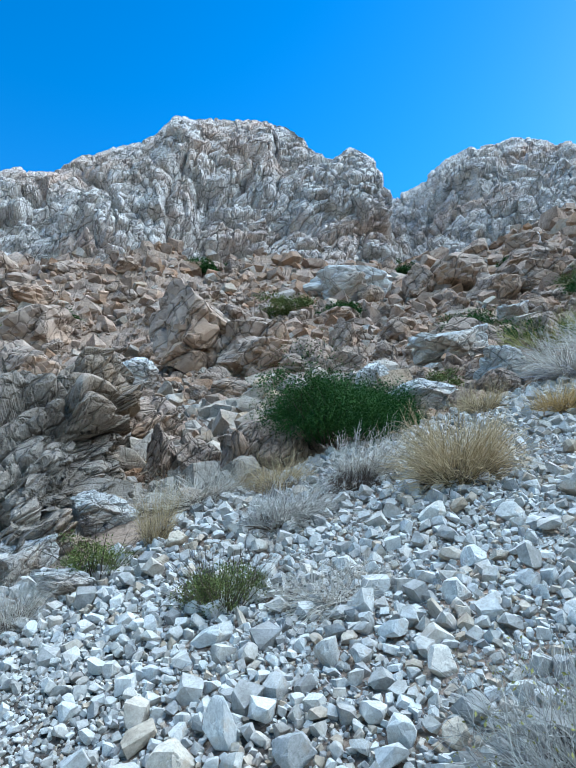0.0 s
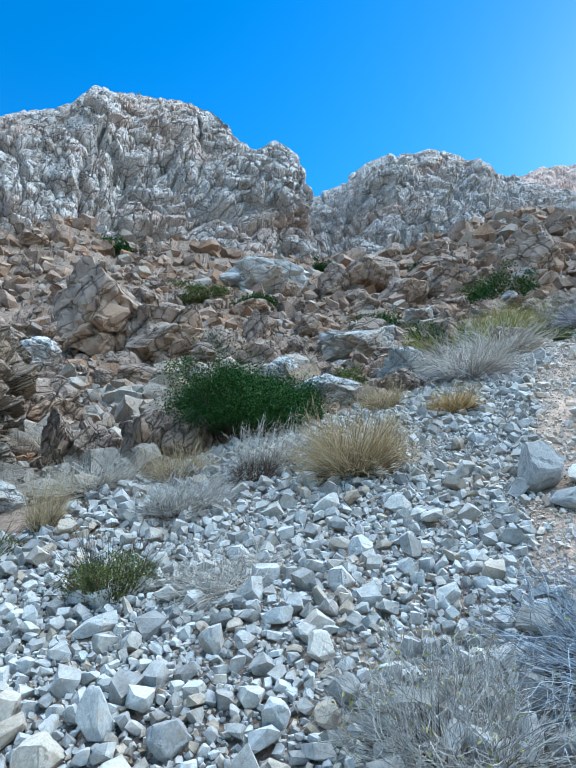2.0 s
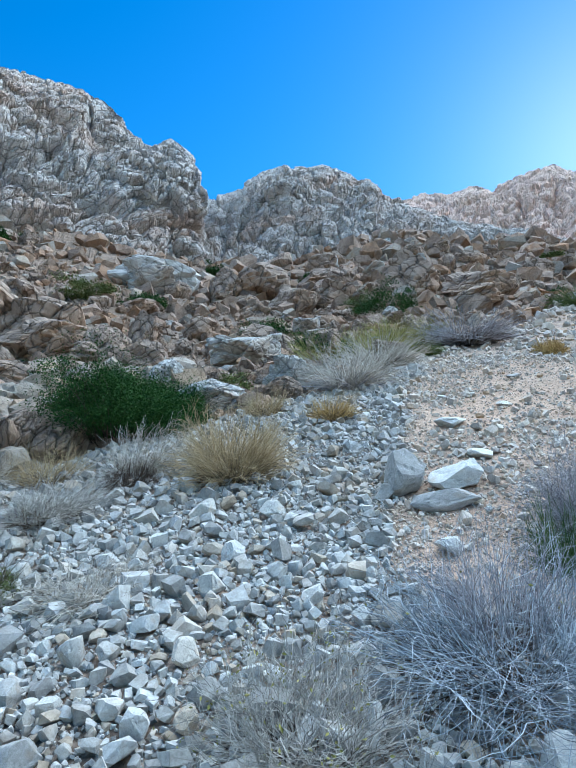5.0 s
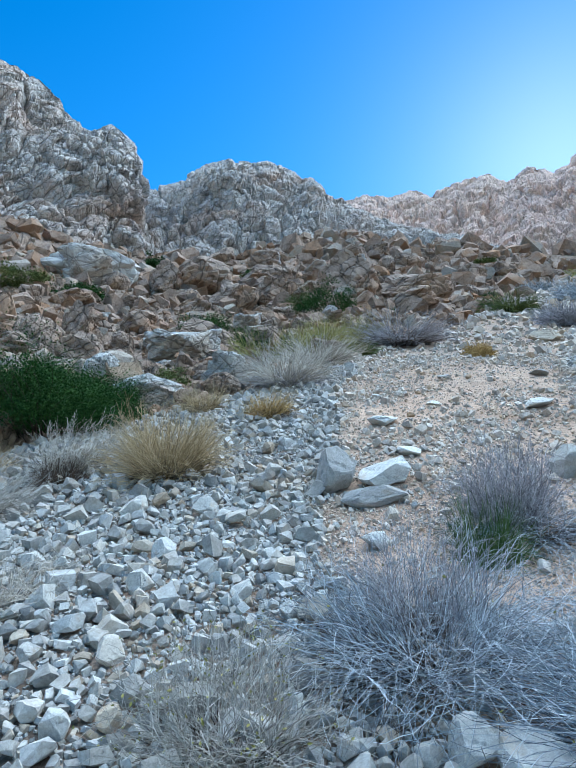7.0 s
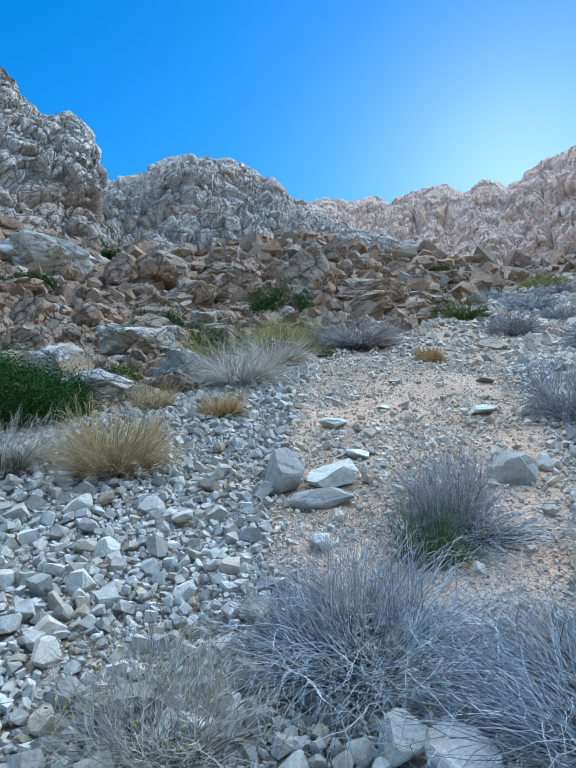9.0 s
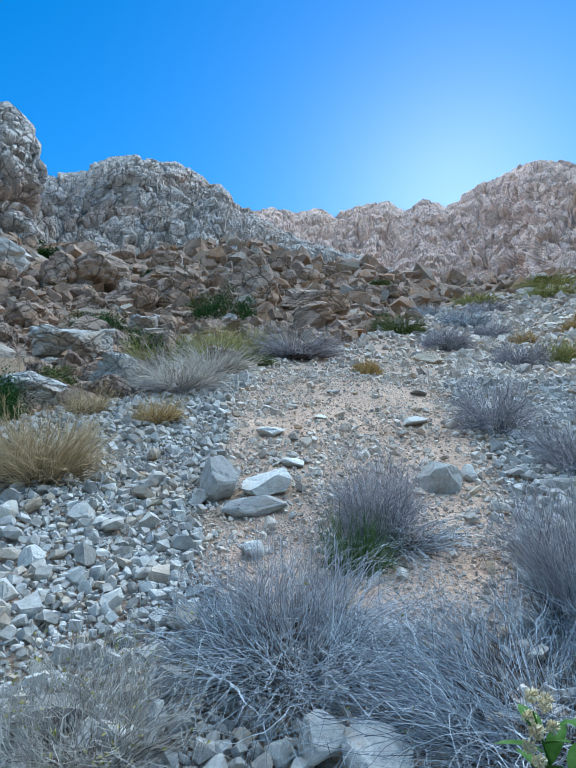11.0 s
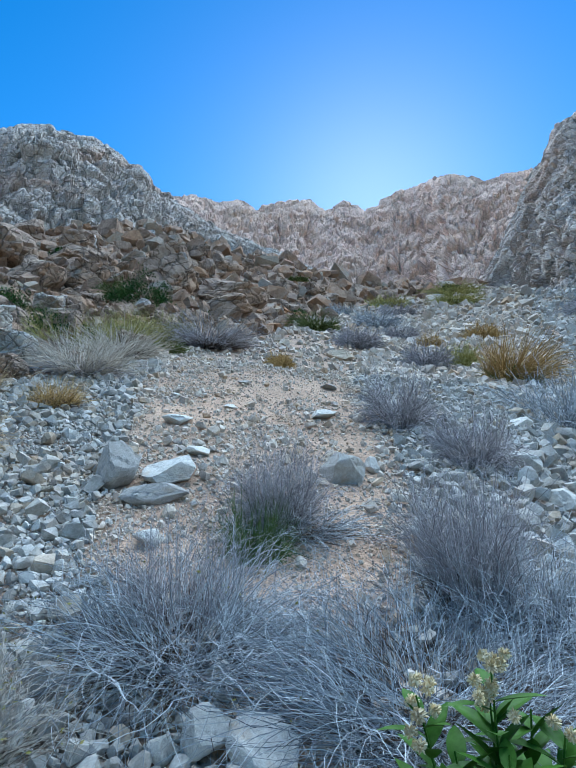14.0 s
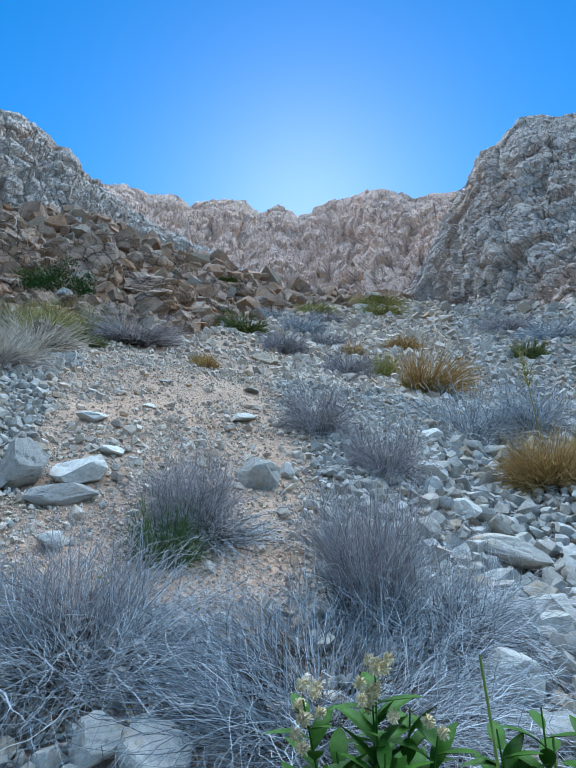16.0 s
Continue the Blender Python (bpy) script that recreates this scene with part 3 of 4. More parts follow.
def arching(rng, n, w, h, seg=9, root=0.24, spread=1.0, droop=0.5, wild=0.45, lean=(0, 0), tilt=(0, 0)):
    """Stem lines of a tussock: they leave a small root, bow over under their weight and swirl a little. w: width, h: height, tilt: the slope that they come to lie on."""
    az = rng.uniform(0, 2 * np.pi, n)
    off = np.sqrt(rng.uniform(0, 1, n)) * root * w
    ln = rng.uniform(0.45, 1.0, n)
    lie = (4 + 62 * spread * rng.uniform(0, 1, n) ** 0.8)[:, None]
    bow = (rng.uniform(0.1, 1.0, n) * 105 * droop)[:, None]
    t = np.linspace(0, 1, seg)[None]
    theta = np.radians(np.clip(lie + bow * t ** 1.3 + np.cumsum(rng.normal(0, 26 * wild, (n, seg)), 1) * t, 0, 155))
    swirl = az[:, None] + rng.normal(0, 1.4 * wild + 0.25, (n, 1)) * t + np.cumsum(rng.normal(0, 0.5 * wild, (n, seg)), 1)
    ds = (ln / (seg - 1))[:, None]
    way = np.stack([np.sin(theta) * np.cos(swirl), np.sin(theta) * np.sin(swirl), np.cos(theta)], 2) * ds[..., None]
    way[:, 0] = 0
    p = np.cumsum(way, 1)
    p[:, :, :2] *= 0.5 * w / np.percentile(np.hypot(p[:, :, 0], p[:, :, 1]).max(1), 88)
    p[:, :, 2] *= h / np.percentile(p[:, :, 2].max(1), 95)
    p[:, :, 0] += (off * np.cos(az))[:, None] + lean[0] * t ** 1.5 * w
    p[:, :, 1] += (off * np.sin(az))[:, None] + lean[1] * t ** 1.5 * w
    floor_z = p[:, :, 0] * tilt[0] + p[:, :, 1] * tilt[1] + rng.uniform(0.0, 0.07, (n, 1)) * h
    p[:, :, 2] = np.maximum(p[:, :, 2] + 0.6 * (p[:, :, 0] * tilt[0] + p[:, :, 1] * tilt[1]), floor_z)
    return p


def stem_part(name, rng, parent, n, w, h, thick, material, seg=7, label="", **kw):
    p = arching(rng, n, w, h, seg, **kw)
    rad = thick * rng.uniform(0.6, 1.3, (n, 1)) * np.linspace(1.0, 0.35, seg)[None]
    return tagged(part(name, raw_mesh(name, *tubes(p, rad), material), parent, label), kind="stuff"), p


def twig_part(name, rng, parent, stems, n, length, thick, material, label=""):
    """Short side twigs that grow from points on the stems."""
    k, s = rng.integers(0, len(stems), n), rng.integers(2, stems.shape[1], n)
    a = stems[k, s]
    d = stems[k, s] - stems[k, s - 1]
    d /= np.linalg.norm(d, axis=1, keepdims=True) + 1e-9
    d = d + rng.normal(0, 0.6, (n, 3))
    d /= np.linalg.norm(d, axis=1, keepdims=True)
    t = np.linspace(0, 1, 4)[None, :, None]
    ln = (length * rng.uniform(0.4, 1.2, n))[:, None, None]
    p = a[:, None] + d[:, None] * t * ln + rng.normal(0, 0.08, (n, 4, 3)) * t * ln
    rad = thick * np.linspace(1, 0.4, 4)[None] * np.ones((n, 1))
    return tagged(part(name, raw_mesh(name, *tubes(p, rad), material), parent, label), kind="stuff")


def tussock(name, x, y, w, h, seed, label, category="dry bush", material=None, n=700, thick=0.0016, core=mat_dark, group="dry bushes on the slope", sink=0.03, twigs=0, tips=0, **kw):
    rng = np.random.default_rng(seed)
    e = place(name, x, y, sink, label, category, group)
    kw["tilt"] = tuple(float(land(x + dx, y + dy) - land(x - dx, y - dy)) / 0.2 for dx, dy in ((0.1, 0), (0, 0.1)))
    _, p = stem_part("straw", rng, e, n, w, h, thick, material or mat_straw, **kw)
    # Core: short inner stems, dark by default to paint the shade inside the bush.
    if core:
        stem_part("shade_core", rng, e, int(n * 0.8), w * 0.7, h * 0.42, thick * 1.3, core, 6, "short inner stems that stand for the shaded base", tilt=kw["tilt"])
    if tips:
        at = p[rng.integers(0, len(p), tips), -1] + rng.normal(0, 0.012, (tips, 3))
        tagged(part("seed_fluff", raw_mesh("seed_fluff", *leaf_cloud(rng, at, 0.016), mat_yellow), e, "small yellow dry seed heads"), kind="stuff")
    if twigs:
        twig_part("brushwood", rng, e, p, twigs, h * 0.3, thick * 0.7, material or mat_straw)
    return e


def shrub(name, x, y, w, h, seed, label, leaves, leaf, material, category="shrub", group="green shrubs", stems=60, thick=0.004, sink=0.05, clumps=40):
    """A leafy shrub: woody stems and a crown of many small leaves in uneven clumps."""
    rng = np.random.default_rng(seed)
    e = place(name, x, y, sink, label, category, group)
    _, p = stem_part("woody_frame", rng, e, stems, w, h, thick, mat_dark, spread=1.0, droop=0.25, wild=0.2)
    ends = p[rng.integers(0, stems, clumps), rng.integers(3, p.shape[1], clumps)]
    a = rng.uniform(0, 2 * np.pi, clumps)
    rr = np.sqrt(rng.uniform(0, 1, clumps)) * w * 0.44
    dome = np.stack([rr * np.cos(a), rr * np.sin(a), h * rng.uniform(0.25, 0.8, clumps) * np.sqrt(np.maximum(0.1, 1 - (rr / (w * 0.5)) ** 2))], 1)
    centre = np.where(rng.uniform(size=(clumps, 1)) < 0.12, ends, dome)
    k = rng.integers(0, clumps, leaves)
    spread_ = np.array([w, w, h * 1.1]) * 0.062
    at = centre[k] + rng.normal(size=(leaves, 3)) * spread_ * rng.uniform(0.6, 1.5, (clumps, 1))[k]
    at[:, 2] = np.maximum(at[:, 2], 0.02 * h)
    part("crown", raw_mesh("crown", *leaf_cloud(rng, at, leaf), material), e)
    return e


# ---- boulders and outcrops on the bedrock ----
NEAR_SHAPES = [boulder_mesh("boulder", 500 + k, mat_boulder, 5, 13, 0.6, (30 + 20 * k, 20, 15 * k)) for k in range(4)]
PALE_SHAPES = [boulder_mesh("pale_boulder", 540 + k, mat_pale, 5, 14, 0.6, (20 * k, 30, 15)) for k in range(3)]
FIN_SHAPES = [boulder_mesh("rock_fin", 560 + k, mat_boulder, 5, 12, 0.5, (8, 12 * k, 10), (0.5, 1.0, 1.5), 1.3) for k in range(3)]
FAR_SHAPES = [boulder_mesh("rock", 580 + k, mat_boulder, 4, 13, 0.6, (25 * k, 20, 10 * k)) for k in range(8)]
FAR_PALE = [boulder_mesh("rock", 600 + k, mat_pale, 4, 13, 0.6, (25 * k, 20, 10 * k)) for k in range(4)]


def set_rock(name, me, x, y, sx, sy, sz, turn, label, category="boulder", sink=0.25, tilt=(0, 0), group="", lift=0.0):
    z = float(relief(np.array([x]), np.array([y]))[0])
    ob = new(name, me)
    ob.matrix_world = pose(x, y, z + sz * (0.5 - sink) + lift, tilt[0], tilt[1], turn) @ Matrix.Diagonal((sx, sy, sz, 1))
    return tagged(ob, label, category, group)


def layered_outcrop():
    """The steep outcrop beside the scree: leaning slabs with deep joints, from its foot on the slope to a rounded top."""
    bearing = [-60, -45, -34, -28.2, -24.1, -20.5, -18.4, -17.3, -16.6, -16.0]
    foot_r = [8.0, 6.6, 5.9, 5.5, 5.4, 5.9, 6.9, 8.0, 9.0, 10.0]
    top_el = [6, 11, 13.5, 14.5, 15.7, 16.4, 16.2, 14.6, 11.5, 8.0]
    top_r = [12, 11, 10.5, 10.2, 10.2, 10.4, 10.6, 10.8, 11.0, 11.2]
    az = np.arange(-60, -16.0, 0.13)
    v = np.concatenate([np.linspace(-0.08, 1, 230), np.linspace(1.015, 1.6, 24)])
    A, V = np.meshgrid(az, v, indexing="ij")
    A, V = A.ravel(), V.ravel()
    fr, tr, te = np.interp(A, bearing, foot_r), np.interp(A, bearing, top_r), np.interp(A, bearing, top_el)
    bx, by = fr * np.sin(np.radians(A)), fr * np.cos(np.radians(A))
    zb, zt = land(bx, by), EYE_HEIGHT + tr * np.tan(np.radians(te))
    up = np.minimum(V, 1)
    r = fr + (tr - fr) * (0.55 * up + 0.45 * up ** 3) + np.maximum(V - 1, 0) * 4.0
    z = zb + (zt - zb) * (1.25 * up - 0.25 * up ** 2) - np.maximum(V - 1, 0) ** 1.4 * 3.0
    p = np.stack([r * np.sin(np.radians(A)), r * np.cos(np.radians(A)), z], 1)
    nrm = -surface_normals(p, len(az), len(v))
    if nrm[:, 2].mean() < 0:
        nrm = -nrm
    p = crags(p, nrm, 1.25, 515, (8, 42, 25), None, (0.5, 1.1, 2.0))
    rock = tagged(new("rock_outcrop"), "tall outcrop of layered grey-brown limestone slabs beside the scree", "outcrop")
    grid, cuts = p.reshape(len(az), len(v), 3), [0, 150, 215, 250, 280, 310, len(az)]
    for a, b in zip(cuts[:-1], cuts[1:]):
        piece = grid[a:min(b + 1, len(az))]
        me = grid_mesh("slab", piece.reshape(-1, 3), len(piece), len(v))
        me.materials.append(mat_outcrop)
        part("slab", me, rock)
    return rock


layered_outcrop()
for x, y, sx, sy, sz, turn, shape, label, sink in (
        (-2.6, 10.6, 1.3, 1.0, 1.2, 20, 0, "smooth grey-brown boulder wedged beside the layered outcrop", 0.25),
        (-1.75, 8.1, 0.62, 0.6, 0.9, 10, 1, "upright brown rock with an ochre face", 0.25),
        (-1.2, 7.8, 0.6, 0.6, 0.72, 50, 2, "brown rock with a dark hollow beneath", 0.2),
        (-0.6, 7.35, 0.66, 0.6, 0.92, -20, 3, "rounded brown rock streaked with ochre", 0.25),
        (-0.05, 7.45, 0.7, 0.6, 0.8, 30, 0, "rounded brown rock at the edge of the scree", 0.3),
        (-4.1, 24.5, 5.4, 4.2, 4.6, 10, 1, "large pyramid-shaped brown outcrop with cracked faces", 0.22),
        (-1.6, 24.0, 3.0, 3.2, 3.4, 40, 3, "brown flank of a large outcrop", 0.3),
        (-1.1, 21.5, 3.3, 2.6, 2.1, -8, 2, "overhanging brown boulder with a shaded underside", 0.12),
        (0.95, 18.4, 1.5, 1.5, 1.6, 60, 0, "rounded brown boulder with an ochre side", 0.2),
        (2.5, 22.3, 1.5, 1.4, 1.8, 25, 1, "square brown boulder among the rocks", 0.2),
        (-7.9, 23.2, 2.6, 2.2, 2.4, 75, 3, "brown boulder with a pale sunward top", 0.25),
        (-10.8, 22.0, 3.2, 2.6, 3.1, 15, 2, "broad brown outcrop with steep cracked sides", 0.25),
        (-13.5, 24.0, 3.4, 2.6, 3.0, 50, 0, "broad brown outcrop with cracked faces", 0.25),
        (11.3, 42.5, 3.6, 3.0, 3.2, 20, 1, "brown outcrop with a small cave", 0.2),
        (13.0, 31.8, 3.2, 2.6, 2.8, -25, 2, "leaning brown slab over a hollow", 0.2),
        (15.6, 31.0, 3.0, 2.4, 2.4, 35, 3, "blocky brown outcrop with deep joints", 0.25),
        (21.5, 30.0, 6.0, 4.0, 4.2, 15, 1, "broad brown outcrop with stepped ledges", 0.35),
        (26.0, 29.0, 5.0, 4.0, 3.4, -20, 2, "broad brown outcrop with stepped ledges", 0.35)):
    set_rock("boulder", NEAR_SHAPES[shape], x, y, sx, sy, sz, turn, label, "boulder", sink)
for x, y, sx, sy, sz, turn, shape, label, sink in (
        (-2.0, 6.35, 0.78, 0.6, 0.46, 12, 0, "pale flat-topped loose block on smaller stones", 0.15),
        (4.15, 13.2, 2.5, 1.6, 1.25, 12, 1, "broad pale limestone block streaked with ochre", 0.25),
        (3.75, 9.4, 0.9, 0.8, 0.8, 40, 2, "pale cracked block beside the dry grass", 0.25),
        (2.3, 8.5, 1.15, 0.8, 0.6, -15, 0, "low pale rock with fine cracks", 0.25),
        (9.2, 21.0, 1.6, 1.3, 0.95, 15, 1, "pale rounded boulder on the bedrock", 0.2),
        (5.4, 48.0, 6.6, 4.0, 4.2, 5, 2, "broad pale outcrop below the cliff", 0.25),
        (-5.3, 19.8, 1.7, 1.3, 1.2, 70, 0, "pale angular block on the talus", 0.2),
        (-2.4, 5.5, 0.75, 0.6, 0.5, 25, 1, "grey boulder half buried at the foot of the outcrop", 0.3),
        (-1.75, 4.75, 0.62, 0.45, 0.3, 8, 2, "long grey slab half buried in the scree", 0.35),
        (1.9, 10.8, 0.9, 0.7, 0.8, 33, 0, "pale block behind the green shrub", 0.2)):
    set_rock("pale_boulder", PALE_SHAPES[shape], x, y, sx, sy, sz, turn, label, "boulder", sink)

rng = np.random.default_rng(71)
made = 0
while made < 260:
    b = rng.uniform(-34, 66)
    r = float(np.exp(rng.uniform(math.log(8.0), math.log(78))))
    x, y = r * math.sin(radians(b)), r * math.cos(radians(b))
    if rockiness(np.array([x]), np.array([y]))[0] < 0.9 or (r < 13 and x < 2.2):
        continue
    s = r * float(np.exp(rng.normal(math.log(0.034), 0.5)))
    s = min(s, r * 0.11, 5.5)
    pale = rng.uniform() < 0.1
    me = FAR_PALE[int(rng.integers(4))] if pale else FAR_SHAPES[int(rng.integers(8))]
    set_rock("rock", me, x, y, s * rng.uniform(0.9, 1.5), s * rng.uniform(0.8, 1.2), s * rng.uniform(0.6, 1.0), rng.uniform(0, 360),
             "pale limestone rock on the bedrock slope" if pale else "brown limestone rock on the bedrock slope", "rock", 0.3,
             (rng.uniform(-20, 20), rng.uniform(-20, 20)), "rocks on the bedrock slope")
    made += 1

knob = new("boulder", PALE_SHAPES[1])
knob.matrix_world = pose(107 * math.sin(radians(30.8)), 107 * math.cos(radians(30.8)), 1.5 + 107 * math.tan(radians(35.4)), 5, 10, 40) @ Matrix.Diagonal((4.2, 4.2, 7.5, 1))
tagged(knob, "rounded block perched on the crest of the grey outcrop", "boulder")

# ---- large loose stones on the scree ----
STONE_SHAPES = [boulder_mesh("loose_stone", 640 + k, mat_stone_one, 4, 15, 0.9, (30 * k, 25 * k, 10), (1, 0.8, 1.2), 0.35) for k in range(6)]
STONES_ALONE = (
    (2.55, 3.72, 0.42, 0.33, 0.46, 30, 0), (2.98, 3.55, 0.50, 0.36, 0.25, 15, 1), (2.64, 3.32, 0.45, 0.30, 0.16, -10, 2), (4.15, 5.15, 0.46, 0.32, 0.15, 25, 3),
    (3.24, 5.1, 0.17, 0.14, 0.12, 60, 4), (13.7, 9.75, 1.3, 0.85, 0.4, 20, 5), (5.9, 4.34, 0.46, 0.32, 0.14, 5, 0), (3.6, 4.02, 0.26, 0.2, 0.1, 80, 1),
    (2.24, 2.78, 0.21, 0.17, 0.11, 45, 2), (4.03, 2.66, 0.38, 0.30, 0.36, 70, 3), (4.44, 2.64, 0.16, 0.14, 0.16, 20, 4), (1.78, 1.55, 0.13, 0.12, 0.15, 35, 5),
    (5.0, 6.4, 0.2, 0.15, 0.08, 12, 0), (6.6, 6.6, 0.26, 0.2, 0.09, 40, 1), (7.6, 5.6, 0.34, 0.24, 0.1, 75, 2), (5.2, 5.4, 0.3, 0.2, 0.07, 33, 4))
STONES_NEAR = (
    (1.58, 1.42, 0.2, 0.17, 0.18, 20, 0), (1.69, 1.24, 0.26, 0.2, 0.15, 75, 1), (1.46, 1.48, 0.10, 0.09, 0.09, 10, 2), (2.86, 0.45, 0.25, 0.22, 0.29, 40, 3), (3.1, 0.6, 0.16, 0.14, 0.15, 15, 0), (1.19, 1.86, 0.10, 0.08, 0.12, 55, 4),
    (5.1, 0.95, 0.66, 0.4, 0.24, 65, 4), (8.6, 2.15, 0.56, 0.4, 0.27, 55, 5), (5.5, 1.42, 0.4, 0.3, 0.22, 30, 0), (8.1, 2.6, 0.46, 0.36, 0.2, 0, 1),
    (8.7, 1.85, 0.4, 0.3, 0.26, 90, 2), (6.05, 1.95, 0.5, 0.36, 0.24, 60, 3), (6.42, 3.55, 0.22, 0.18, 0.2, 35, 4))
STONES_SCREE = (
    (0.41, 3.91, 0.18, 0.15, 0.14, 20, 5), (-0.96, 5.2, 0.29, 0.22, 0.22, 40, 0), (-0.38, 3.4, 0.30, 0.22, 0.17, 10, 1), (0.21, 2.9, 0.17, 0.16, 0.23, 75, 2), (0.36, 2.83, 0.15, 0.14, 0.16, 15, 3),
    (0.67, 2.61, 0.21, 0.17, 0.16, 50, 4), (0.92, 3.16, 0.19, 0.16, 0.2, 25, 5), (1.13, 3.53, 0.25, 0.2, 0.2, 65, 0), (1.12, 4.31, 0.28, 0.24, 0.23, 5, 1), (0.05, 2.37, 0.2, 0.17, 0.19, 33, 2),
    (0.43, 2.31, 0.16, 0.14, 0.19, 80, 3), (-0.24, 2.55, 0.16, 0.14, 0.28, 12, 4), (-0.41, 2.46, 0.23, 0.19, 0.2, 48, 5))
STONES_MORE = ((0.89, 4.77, 0.19, 0.15, 0.16, 22, 0), (0.62, 2.24, 0.12, 0.11, 0.13, 57, 1), (-0.12, 4.1, 0.21, 0.18, 0.19, 70, 2), (-1.29, 3.94, 0.17, 0.14, 0.16, 30, 3), (1.57, 3.99, 0.25, 0.2, 0.18, 5, 4),
               (-0.91, 3.33, 0.13, 0.11, 0.12, 44, 5), (1.35, 2.72, 0.17, 0.14, 0.14, 26, 1), (1.9, 4.35, 0.2, 0.17, 0.15, 60, 2))
for table, label, group in ((STONES_ALONE, "pale limestone block lying on the gritty path", "blocks along the path"), (STONES_NEAR, "pale limestone block among the dry bushes and stream stones", "blocks by the stream bed"),
                            (STONES_SCREE, "large pale angular stone on the scree", "large scree stones"), (STONES_MORE, "large pale angular stone on the scree", "large scree stones")):
    size_of = 0.76 if group == "large scree stones" else 1.0
    for x, y, sx, sy, sz, turn, shape in table:
        set_rock("loose_stone", STONE_SHAPES[shape], x, y, sx * size_of, sy * size_of, sz * size_of, turn, label, "stone", 0.22, (8, -12), group)


# ---- plants ----
NEAR_L = "pale grey dry bush of thin arching straw stems"
tussock("dry_bush", 0.98, 1.93, 0.72, 0.34, 1, "grey dry bush with yellow tips and a dark shaded base", material=mat_twiggy, n=700, thick=0.0019, twigs=2600, tips=500, droop=0.85, wild=0.75, seg=12)
tussock("dry_bush", 1.80, 1.86, 1.12, 0.44, 2, NEAR_L, n=1300, thick=0.0020, twigs=900, tips=80, droop=1.0, wild=0.55, seg=13)
tussock("dry_bush", 1.90, 2.0, 0.66, 0.52, 21, "grey-lilac upright straw clump", material=mat_lilac, n=300, thick=0.0017, spread=0.55, droop=0.3, wild=0.4, twigs=500, seg=10)
tussock("dry_bush", 3.10, 2.32, 0.95, 0.22, 35, "flattened skirt of pale straw under a twiggy bush", n=480, thick=0.0023, droop=0.9, wild=0.55, seg=11)
tussock("dry_bush", 3.02, 2.42, 0.60, 0.56, 3, "grey-lilac upright twiggy bush beside green grass", material=mat_lilac, n=360, thick=0.0023, twigs=1900, spread=0.75, droop=0.35, wild=0.55, seg=10)
tussock("grass_tuft", 2.60, 2.24, 0.46, 0.36, 4, "green grass tuft under a dry bush", "grass", mat_grass, 520, 0.0026, group="grass tufts", core=mat_grass, wild=0.5, droop=0.6)
tussock("dry_bush", 2.32, 1.0, 1.36, 0.40, 5, "wide mound of bluish-grey straw stems", n=2300, thick=0.0020, droop=0.9, wild=0.5, seg=13, twigs=1200, root=0.3)
tussock("dry_bush", 2.95, 1.12, 0.56, 0.72, 6, "tall upright bush of grey-lilac stems", material=mat_lilac, n=700, thick=0.0022, spread=0.45, droop=0.35, wild=0.3, twigs=1100, seg=11)
tussock("dry_bush", 3.14, 0.86, 0.98, 0.46, 7, NEAR_L, n=1400, thick=0.0022, droop=1.0, wild=0.5, seg=13, twigs=900)
tussock("dry_bush", 1.55, 5.0, 0.92, 0.66, 8, "rounded tussock of tan dry grass", material=mat_tan, n=1000, thick=0.0032, droop=0.4, wild=0.3, twigs=1500)
tussock("dry_bush", 0.80, 5.85, 0.85, 0.56, 9, "bleached grass clump on the scree edge", material=mat_white, n=480, thick=0.0028, droop=0.4, wild=0.4, lean=(0.12, 0.05), twigs=300)
tussock("dry_bush", 0.66, 5.50, 0.50, 0.26, 36, "dark brown dead clump below bleached grass", material=mat_dark, n=500, thick=0.003, droop=0.6, wild=0.6, twigs=600)
tussock("dry_bush", -0.02, 5.1, 0.85, 0.42, 10, "low brownish-grey dry bush", material=mat_twiggy, n=700, thick=0.0024, droop=0.6, wild=0.5, lean=(0.15, 0), twigs=500)
tussock("dry_bush", -1.0, 6.5, 1.2, 0.42, 11, "low pale grey grass patch below the rocks", material=mat_white, n=900, thick=0.0022, droop=0.4)
tussock("dry_bush", -0.1, 6.3, 0.8, 0.45, 12, "tan grass tuft beside the rocks", material=mat_tan, n=600, thick=0.002)
shrub("shrub", -1.55, 4.95, 0.68, 0.45, 13, "olive-green low shrub at the foot of the outcrop", 3000, 0.022, mat_olive)
tussock("dry_bush", -1.2, 5.4, 0.45, 0.6, 14, "thin tan grass stems", material=mat_tan, n=280, thick=0.0018, spread=0.7)
shrub("green_bush", -0.38, 3.84, 0.62, 0.42, 15, "small green broom bush on the scree", 7500, 0.015, mat_olive, stems=260, thick=0.0022, clumps=90)
tussock("dry_bush", 0.30, 3.58, 0.74, 0.24, 16, "collapsed tangle of pale dead twigs", material=mat_white, n=520, thick=0.0024, core=mat_dark, droop=0.9, wild=0.9, twigs=700)
tussock("dry_bush", -1.95, 4.35, 0.55, 0.38, 17, "pale grey dry grass tuft", material=mat_white, n=500, thick=0.0018)
shrub("shrub", 0.62, 7.7, 2.1, 1.25, 18, "large rounded deep green leafy shrub", 80000, 0.030, mat_leaf, clumps=260, stems=90)
